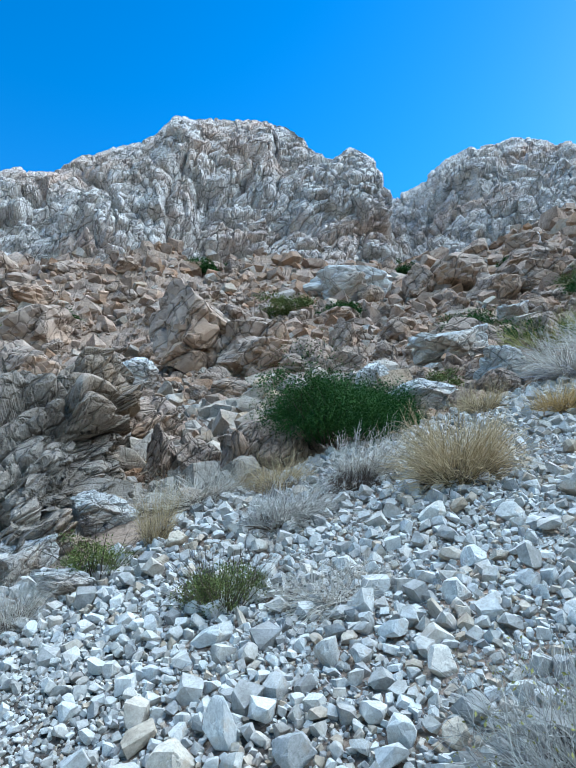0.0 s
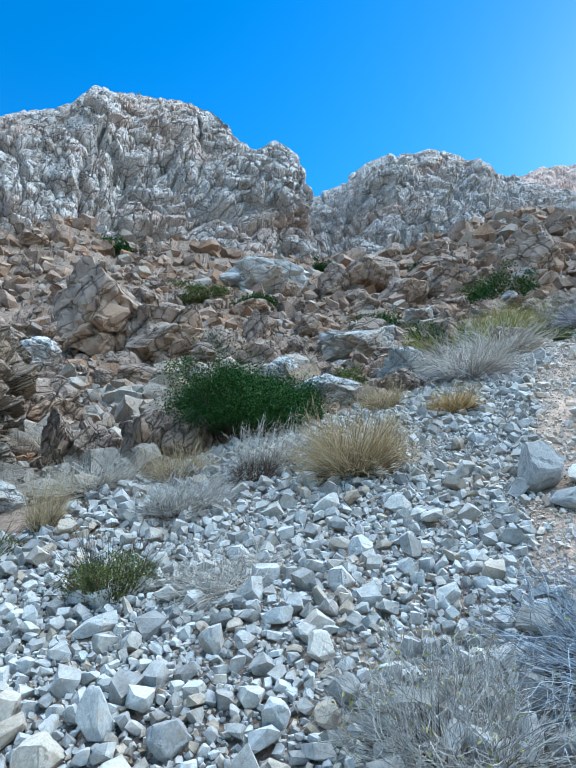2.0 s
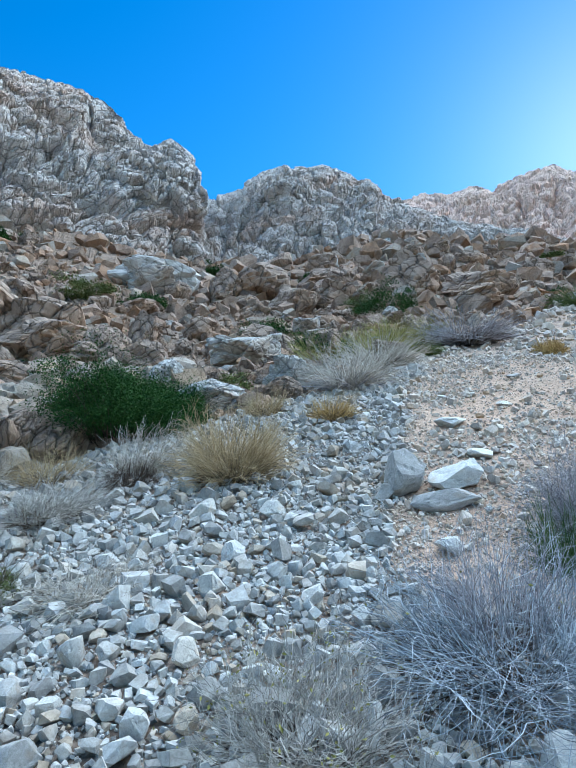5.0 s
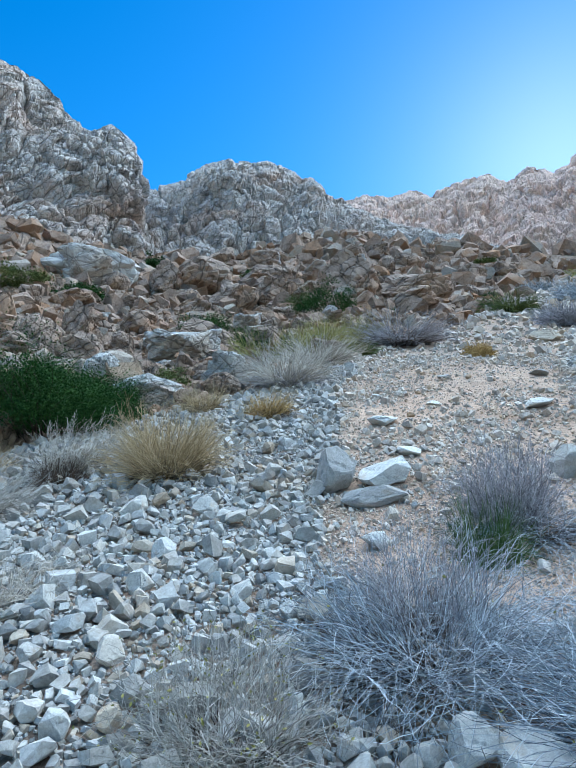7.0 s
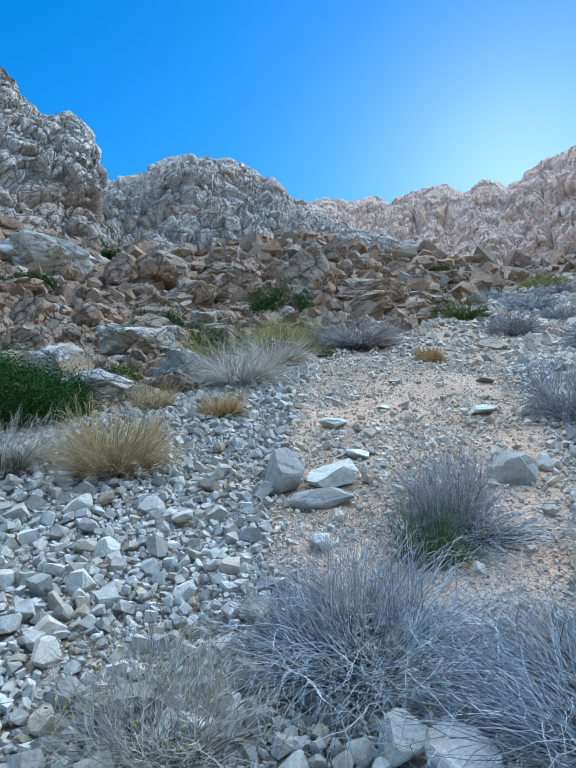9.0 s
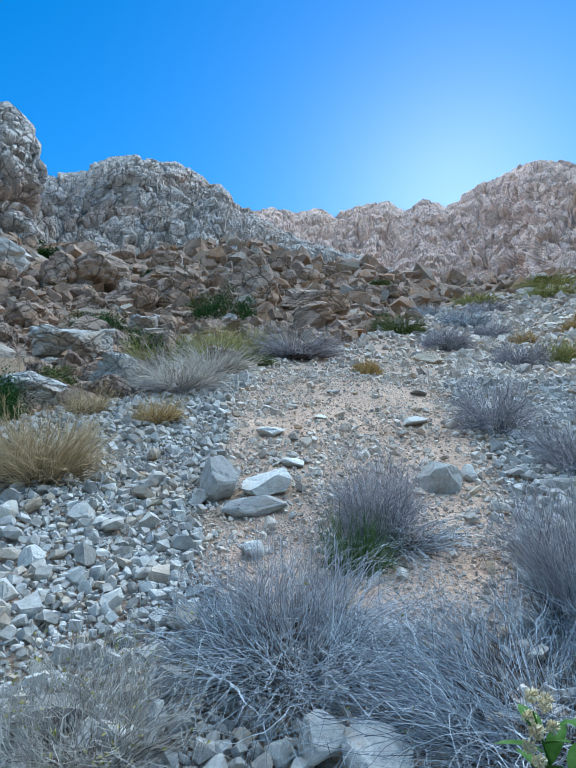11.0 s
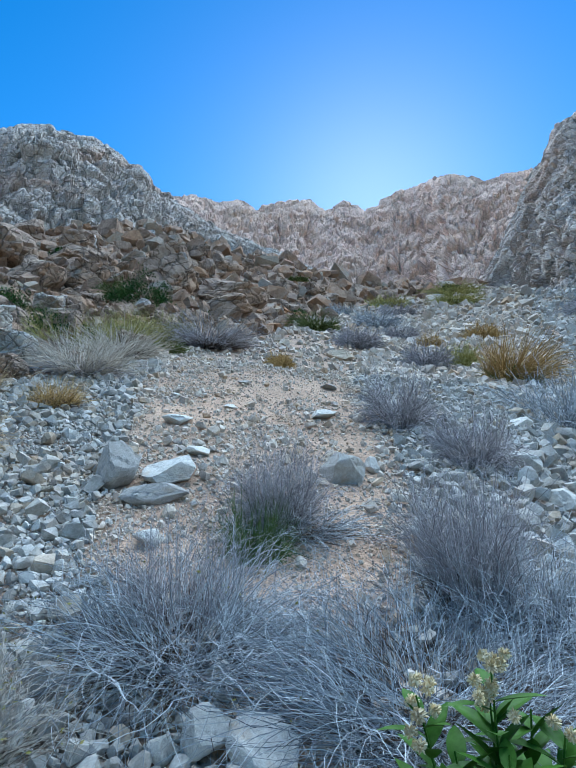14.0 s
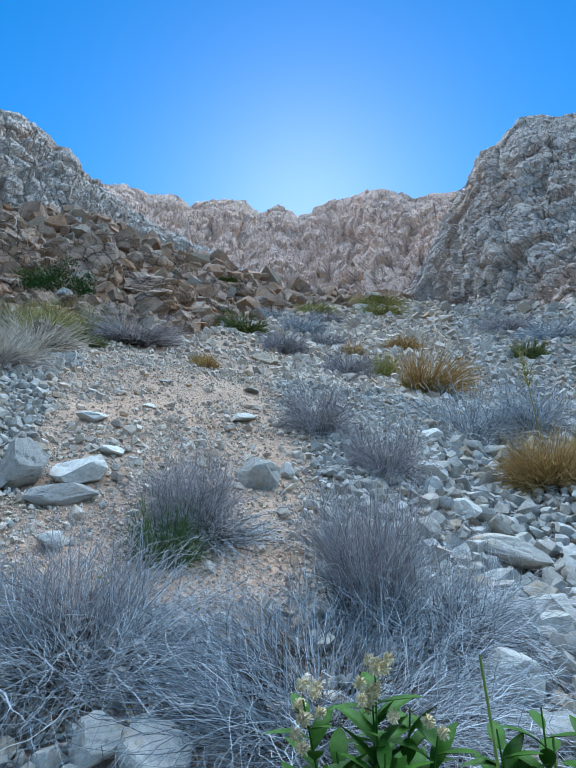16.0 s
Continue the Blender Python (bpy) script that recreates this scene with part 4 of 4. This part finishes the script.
shrub("shrub", 1.4, 7.8, 1.2, 0.9, 19, "deep green leafy shrub between rocks", 12000, 0.034, mat_leaf)
shrub("shrub", 2.6, 9.6, 1.1, 0.55, 20, "green shrub with yellowing leaves between pale rocks", 3500, 0.04, mat_olive)
shrub("shrub", 6.3, 17.3, 2.6, 1.4, 21, "deep green shrub below the brown outcrops", 6000, 0.07, mat_leaf)
shrub("shrub", 5.6, 11.6, 1.7, 0.8, 22, "green shrub with yellow-green stalks", 4500, 0.05, mat_leaf)
tussock("yellow_bush", 5.3, 11.0, 1.6, 0.95, 23, "yellow-green broom stalks over a shrub", "shrub", mat_yellow, 350, 0.006, group="yellow brooms", wild=0.2)
for k, (x, y, w, h, n, leaf) in enumerate(((0.0, 38.5, 4.2, 1.9, 5000, 0.15), (4.0, 37.5, 3.4, 1.5, 4000, 0.15), (-10.7, 60, 4.2, 2.3, 3000, 0.25), (14.9, 26.5, 2.6, 1.4, 3500, 0.1), (15, 63, 4.2, 1.5, 2500, 0.25),
                                           (21, 46, 3.6, 1.3, 2500, 0.2), (-17.8, 33.8, 3, 1.4, 3000, 0.12), (-15.3, 36, 2.4, 1.2, 2500, 0.12), (14.7, 23.5, 3.6, 1.9, 5000, 0.1), (57, 49.5, 4.2, 1.6, 2500, 0.3),
                                           (19.3, 22.6, 1.9, 0.7, 1800, 0.1), (34.5, 30.5, 1.6, 0.8, 1500, 0.15), (84, 38, 4, 1.8, 1500, 0.4))):
    shrub("shrub", x, y, w, h, 30 + k, "low dark green shrub among the rocks", n, leaf, mat_leaf if k % 3 else mat_olive)
tussock("dry_bush", 4.5, 8.3, 1.7, 0.8, 50, "pale dry grass band along the edge of the scree", material=mat_white, n=700, thick=0.006, core=mat_lilac, wild=0.2, droop=0.6)
tussock("dry_bush", 5.9, 9.6, 1.8, 0.8, 51, "pale dry grass band along the edge of the scree", material=mat_white, n=600, thick=0.007, wild=0.2, droop=0.6)
tussock("dry_bush", 3.3, 6.5, 0.75, 0.42, 52, "rust-orange dry tuft on the scree edge", material=mat_rust, n=600, thick=0.003)
tussock("dry_bush", 2.7, 7.5, 0.7, 0.45, 53, "tan dry tuft beside the rocks", material=mat_tan, n=500, thick=0.003)
tussock("dry_bush", 9.9, 11.6, 2.6, 1.0, 54, "grey-lilac bush at the top of the path", material=mat_lilac, n=600, thick=0.009, twigs=500, wild=0.2, droop=0.6)
tussock("yellow_bush", 9.0, 13.2, 2.4, 1.1, 55, "yellow-green dry grass below the outcrops", "shrub", mat_yellow, 900, 0.006, group="yellow brooms")
tussock("yellow_bush", 7.4, 12.0, 1.9, 0.9, 56, "yellow-green dry grass below the outcrops", "shrub", mat_yellow, 700, 0.006, group="yellow brooms")
for k, (x, y, w, h, mat, label) in enumerate((
        (7.6, 10.4, 0.8, 0.36, mat_olive, "low olive-green tuft on the scree"), (8.9, 8.0, 0.5, 0.30, mat_rust, "small reddish dry tuft"), (25, 20, 3.0, 1.2, mat_olive, "olive tuft on the upper scree"), (21, 14.2, 2.0, 1.0, mat_lilac, "grey bush on the upper scree"),
        (6.25, 3.4, 0.85, 0.7, mat_lilac, "grey-lilac arching bush by the stream bed"), (5.45, 2.15, 0.72, 0.55, mat_lilac, "grey bush by the stream bed"), (9.45, 2.4, 1.9, 0.85, mat_straw, "wide bluish-grey straw bush"),
        (9.7, 1.5, 1.1, 0.8, mat_straw, "grey bush behind a yellow stalk"), (15.2, 7.65, 1.4, 0.8, mat_lilac, "grey bush by the stream bed"), (21.5, 14.4, 1.8, 1.0, mat_lilac, "grey bush by the stream bed"),
        (37, 23.3, 3.8, 1.7, mat_straw, "grey-blue bush far up the stream bed"), (25.4, 12.7, 1.2, 0.8, mat_rust, "small reddish dry bush"), (16.8, 7.3, 1.2, 0.8, mat_yellow, "yellow-green tuft by the stream bed"))):
    tussock("dry_bush", x, y, w, h, 80 + k, label, material=mat, n=420, thick=0.0012 + 0.0006 * math.hypot(x, y), wild=0.45, droop=0.8, twigs=800, core=None)
for k, (x, y, w, h, mat, label) in enumerate((
        (30, 4.9, 1.6, 0.9, mat_olive, "low olive-green tuft on the scree"), (40, 5.0, 4.2, 1.5, mat_straw, "grey-green grass at the foot of the cliff"), (46, 9, 4.2, 1.5, mat_lilac, "grey bush at the foot of the cliff"),
        (8.6, 7.55, 0.4, 0.28, mat_rust, "small reddish dry tuft"), (48, 35, 3.5, 1.5, mat_straw, "grey bush high on the slope"), (52, 30, 4, 1.5, mat_lilac, "grey bush high on the slope"),
        (60, 36, 5, 1.6, mat_yellow, "yellow grass high on the slope"), (72, 42, 8, 2.0, mat_yellow, "yellow grass high on the slope"), (68, 30, 6, 2.0, mat_yellow, "yellow grass high on the slope"), (80, 36, 8, 2.2, mat_yellow, "yellow grass high on the slope"),
        (30, 17, 2.2, 1.0, mat_lilac, "grey bush on the upper scree"), (33, 13, 2.0, 1.0, mat_rust, "reddish dry bush on the upper scree"))):
    tussock("dry_bush", x, y, w, h, 100 + k, label, material=mat, n=380, thick=0.0012 + 0.0006 * math.hypot(x, y), wild=0.45, droop=0.8, twigs=700, core=None)
tussock("broom_bush", 12.5, 4.2, 1.6, 1.25, 120, "rust-brown dry broom leaning over the slope", material=mat_rust, n=700, thick=0.008, lean=(-0.1, -0.25), core=mat_olive, wild=0.22, droop=0.6)
tussock("broom_bush", 7.35, 0.98, 0.95, 0.68, 121, "large tan-orange dry broom", material=mat_rust, n=1500, thick=0.004, droop=0.6, wild=0.24, twigs=800)


def stalk_plant(x, y, seed):
    """A tall yellow stalk with thin side branches."""
    rng = np.random.default_rng(seed)
    e = place("tall_stalk", x, y, 0.05, "tall yellow-green branching flower stalk", "plant")
    t = np.linspace(0, 1, 10)
    p = np.stack([-0.18 * t ** 2, 0.1 * t, 1.35 * t], 1)[None]
    part("stalk", raw_mesh("stalk", *tubes(p, np.linspace(0.014, 0.005, 10)[None], 5), mat_yellow), e)
    twig_part("spray", rng, e, np.repeat(p, 2, 0)[:, 4:], 90, 0.3, 0.004, mat_yellow)


stalk_plant(9.2, 1.3, 130)


def broad_leaf(length, width, curl):
    """One long pointed leaf with a folded midrib, along +x."""
    t = np.linspace(0, 1, 9)
    wdt = width * np.sin(np.pi * np.clip(t * 0.94 + 0.05, 0, 1)) ** 0.8
    zc = -curl * t ** 2 * length
    rows = []
    for s, lift in ((-1, 0.22), (-0.5, 0.07), (0, -0.02), (0.5, 0.07), (1, 0.22)):
        rows.append(np.stack([t * length, s * wdt, zc + lift * wdt], 1))
    v = np.stack(rows, 1).reshape(-1, 3)
    i = np.arange(8)[:, None] * 5 + np.arange(4)[None]
    return v, np.stack([i, i + 1, i + 6, i + 5], -1).reshape(-1, 4)


LEAVES = [raw_mesh("leaf", *broad_leaf(1.0, 0.20, c), mat_fresh, True) for c in (0.1, 0.25, 0.4)]


def leafy_plant(name, x, y, stems, seed, label, stalks=(), sink=0.05):
    rng = np.random.default_rng(seed)
    e = place(name, x, y, sink, label, "plant", "leafy plants by the camera")
    for dx, dy, h, lx, ly, bloom in stems:
        t = np.linspace(0, 1, 9)
        p = np.stack([dx + lx * t ** 1.4, dy + ly * t ** 1.4, h * t], 1)
        st = part("stem", raw_mesh("stem", *tubes(p[None], np.linspace(0.0045, 0.0025, 9)[None], 5), mat_fresh, True), e)
        n = 17
        for k in range(n):
            f = 0.42 + 0.54 * k / n
            at = Vector([float(np.interp(f, t, p[:, c])) for c in range(3)])
            lf = part("leaf", LEAVES[k % 3], e)
            ln = 0.185 * (1.15 - 0.65 * f) * rng.uniform(0.8, 1.25)
            lf.matrix_basis = Matrix.Translation(at) @ pose(0, 0, 0, 0, -rng.uniform(15, 60), k * 137.5 + rng.uniform(-20, 20)) @ Matrix.Scale(ln, 4)
        if bloom:
            for k in range(bloom):
                at = p[-1] + rng.normal(size=3) * (0.024, 0.024, 0.016) + (0, 0, 0.02 - 0.022 * (k % 5))
                m = 90
                d = rng.normal(size=(m, 3))
                d /= np.linalg.norm(d, axis=1, keepdims=True)
                q = np.stack([at + 0 * d, at + d * 0.004, at + d * rng.uniform(0.010, 0.019, (m, 1))], 1)
                part("flower_head", raw_mesh("flower_head", *tubes(q, np.array([[0.003, 0.0036, 0.0016]] * m)), mat_bloom), e, "cream fluffy flower head")
    for dx, dy, h, lx, ly in stalks:
        t = np.linspace(0, 1, 10)
        p = np.stack([dx + lx * t ** 2, dy + ly * t ** 2, h * t], 1)
        part("bare_stalk", raw_mesh("bare_stalk", *tubes(p[None], np.linspace(0.0055, 0.0035, 10)[None], 6), mat_stalk, True), e, "bare yellow-green stalk")
    return e


leafy_plant("flowering_plant", 1.64, 0.46, ((0, 0, 0.68, 0.02, 0.0, 14), (-0.06, 0.05, 0.64, -0.10, 0.05, 10), (0.04, -0.05, 0.56, 0.05, -0.08, 2), (-0.03, 0.03, 0.52, -0.05, 0.03, 0), (-0.05, -0.03, 0.54, -0.04, -0.04, 0), (0.03, 0.02, 0.60, 0.01, 0.0, 0), (0.07, -0.02, 0.58, 0.06, -0.02, 0)), 140,
            "leafy green plant with cream flower heads")
leafy_plant("leafy_plant", 1.80, 0.10, ((0.04, 0.08, 0.62, 0.02, 0.05, 0), (0.04, -0.04, 0.62, 0.05, -0.06, 0), (-0.05, -0.06, 0.56, 0.02, -0.08, 0), (0.08, 0.02, 0.66, 0.08, 0.02, 0), (0.02, -0.10, 0.64, 0.02, -0.08, 0), (-0.04, 0.05, 0.50, -0.02, 0.03, 0), (0.06, 0.06, 0.56, 0.05, 0.04, 0), (0.12, -0.08, 0.66, 0.06, -0.06, 0)), 141,
            "leafy green plant with long pointed leaves and bare stalks",
            ((0.0, 0.10, 0.80, -0.02, 0.03), (0.04, -0.06, 0.72, 0.12, -0.05), (0.02, 0.0, 0.60, 0.14, 0.02)))


# ---- scree: single stones nearest the path of the eye, then the rest of the gravel ----
def scatter(rng, n, r0, r1, b0, b1, size, sigma, biggest, dense):
    """Places of stones on the scree: bearing b0..b1, distance r0..r1, thinned where the path is bare."""
    b = np.radians(rng.uniform(b0, b1, n))
    r = np.exp(rng.uniform(math.log(r0), math.log(r1), n)) if dense == "log" else np.sqrt(rng.uniform(r0 ** 2, r1 ** 2, n))
    x, y = r * np.sin(b), r * np.cos(b)
    s = np.minimum(size * np.exp(rng.normal(0, sigma, n)), biggest) * (r if dense == "log" else 1.0)
    sand = sandiness(x, y)
    keep = (rockiness(x, y) < 0.5) & (rng.uniform(size=n) > sand * np.where(s > 0.03, 0.97, np.where(s > 0.02, 0.86, 0.5)))
    stream = gully(x, y) > 0.1
    open_ground = (sand > 0.3) & ~stream
    keep &= ~(open_ground & (s > 0.05) & (rng.uniform(size=n) < 0.4))
    dirt = smooth_noise(np.stack([x, y, 0 * x], 1), 1.3, 31, 2) > 0.42
    keep &= ~(dirt & (s > 0.045) & (r < 7) & (rng.uniform(size=n) < 0.7))
    soil = x < -0.45 - 0.78 * (y - 2.3)
    keep &= ~(soil & (s > 0.045) & (rng.uniform(size=n) < 0.75))
    s = np.where(open_ground | soil, s * 0.82, np.where(stream, s * 1.35, s))
    return x[keep], y[keep], s[keep]


def heap(rng, x, y, s, shapes, bury):
    """Joins stones of the given places and sizes into arrays of points and triangles."""
    vs, fs, base = [], [], 0
    z = relief(x, y)
    kind = rng.integers(0, len(shapes), len(x))
    for k, (v, f) in enumerate(shapes):
        m = np.nonzero(kind == k)[0]
        rot = rotations(rng, len(m), 0.5)
        w = np.einsum("nij,vj->nvi", rot, v) * s[m][:, None, None]
        w += np.stack([x[m], y[m], z[m] + s[m] * bury * rng.uniform(0.6, 1.25, len(m))], 1)[:, None]
        vs.append(w.reshape(-1, 3))
        fs.append((f[None] + (np.arange(len(m)) * len(v))[:, None, None] + base).reshape(-1, 3))
        base += len(m) * len(v)
    return np.concatenate(vs), np.concatenate(fs)


import collections

taken = collections.defaultdict(list)


def settle(x, y, s, touch=0.40):
    """Keeps the stones that find room beside those already lying, the largest first."""
    kept = []
    for k in np.argsort(-s):
        px, py, ps = float(x[k]), float(y[k]), float(s[k])
        i, j = int(px // 0.2), int(py // 0.2)
        free = True
        for di in (-1, 0, 1):
            for dj in (-1, 0, 1):
                for qx, qy, qs in taken[i + di, j + dj]:
                    if (px - qx) ** 2 + (py - qy) ** 2 < (touch * (ps + qs)) ** 2:
                        free = False
                        break
                if not free:
                    break
            if not free:
                break
        if free:
            taken[i, j].append((px, py, ps))
            kept.append(k)
    return x[kept], y[kept], s[kept]


for table in (STONES_ALONE, STONES_NEAR, STONES_SCREE, STONES_MORE):
    for lx, ly, lsx, lsy, lsz, lturn, lshape in table:
        taken[int(lx // 0.2), int(ly // 0.2)].append((lx, ly, (lsx + lsy) * 0.55))
rng = np.random.default_rng(900)
HULLS = [stone_shape(rng, rng.uniform(0.65, 1.1), rng.uniform(0.35, 0.7)) for _ in range(30)]
PLAIN = [stone_shape(rng, rng.uniform(0.65, 1.1), 0.15) for _ in range(12)]
sx, sy, ss = scatter(rng, 900, 1.9, 4.6, -30, 45, 0.062, 0.3, 0.13, "area")
sx, sy, ss = settle(sx[:380], sy[:380], ss[:380], 0.44)
fields = [settle(*scatter(rng, 36000, 1.7, 8.5, -36, 92, 0.050, 0.45, 0.15, "area"), 0.38),
          settle(*scatter(rng, 26000, 1.6, 5.0, -36, 92, 0.030, 0.3, 0.05, "area"), 0.36),
          settle(*scatter(rng, 36000, 1.6, 4.2, -36, 92, 0.016, 0.3, 0.03, "area"), 0.34),
          settle(*scatter(rng, 44000, 4.5, 12, 0, 92, 0.042, 0.45, 0.16, "area"), 0.36),
          settle(*scatter(rng, 42000, 4.2, 12, 22, 80, 0.024, 0.35, 0.04, "area"), 0.36),
          scatter(rng, 60000, 8, 110, -30, 92, 0.0052, 0.5, 0.022, "log")]
allv, allf, base = {0: [], 1: []}, {0: [], 1: []}, {0: 0, 1: 0}
for nth, (fx, fy, fs_) in enumerate(fields):
    warm = (sandiness(fx, fy) > 0.25) | ((np.hypot(fx, fy) > 11) & (fy > 0.3 * fx))
    for k in (0, 1):
        m = warm == bool(k)
        v, f = heap(rng, fx[m], fy[m], fs_[m], HULLS if nth < 1 else PLAIN, 0.34)
        allv[k].append(v)
        allf[k].append(f + base[k])
        base[k] += len(v)
for k, (name, material, label) in enumerate((("scree_gravel", mat_stone, "pale blue-grey angular limestone scree"), ("path_gravel", mat_warm, "warm pale gravel on the open slope"))):
    tagged(new(name, raw_mesh(name, np.concatenate(allv[k]), np.concatenate(allf[k]), material)), label, "scree", kind="stuff")


def rubble(name, n, b0, b1, r0, r1, size, material, label, lone=True):
    """Broken blocks strewn over the bedrock; their size grows up the slope."""
    a = np.radians(rng.uniform(b0, b1, n))
    r = np.exp(rng.uniform(math.log(r0), math.log(r1), n))
    x, y = r * np.sin(a), r * np.cos(a)
    s = np.minimum(size * np.exp(rng.normal(0, 0.6, n)), size * 4) * r
    keep = (rockiness(x, y) > 0.6) & (np.hypot(x - 0.7, (y - 7.7) * 0.8) > 1.0)
    v, f = heap(rng, x[keep], y[keep], s[keep], HULLS if lone else PLAIN, 0.18)
    return tagged(new(name, raw_mesh(name, v, f, material)), label, "rubble", kind="stuff")


rubble("talus", 1500, -24, 12, 6.6, 17, 0.016, mat_talus, "pale broken talus blocks between the brown outcrops")
rubble("rubble", 14000, -36, 78, 8, 122, 0.011, mat_rubble, "brown broken rubble covering the bedrock slope")
rubble("pale_rubble", 1600, -36, 78, 9, 122, 0.012, mat_talus, "pale broken blocks strewn over the bedrock slope")

single = [raw_mesh("stone", v, f, mat_stone_one) for v, f in HULLS[:16]]
sz = relief(sx, sy)
for k in range(min(290, len(sx))):
    ob = new("stone", single[k % 16])
    ob.parent = ground
    ob.matrix_basis = pose(sx[k], sy[k], sz[k] + 0.34 * ss[k], rng.uniform(-30, 30), rng.uniform(-30, 30), rng.uniform(0, 360)) @ Matrix.Scale(float(ss[k]), 4)
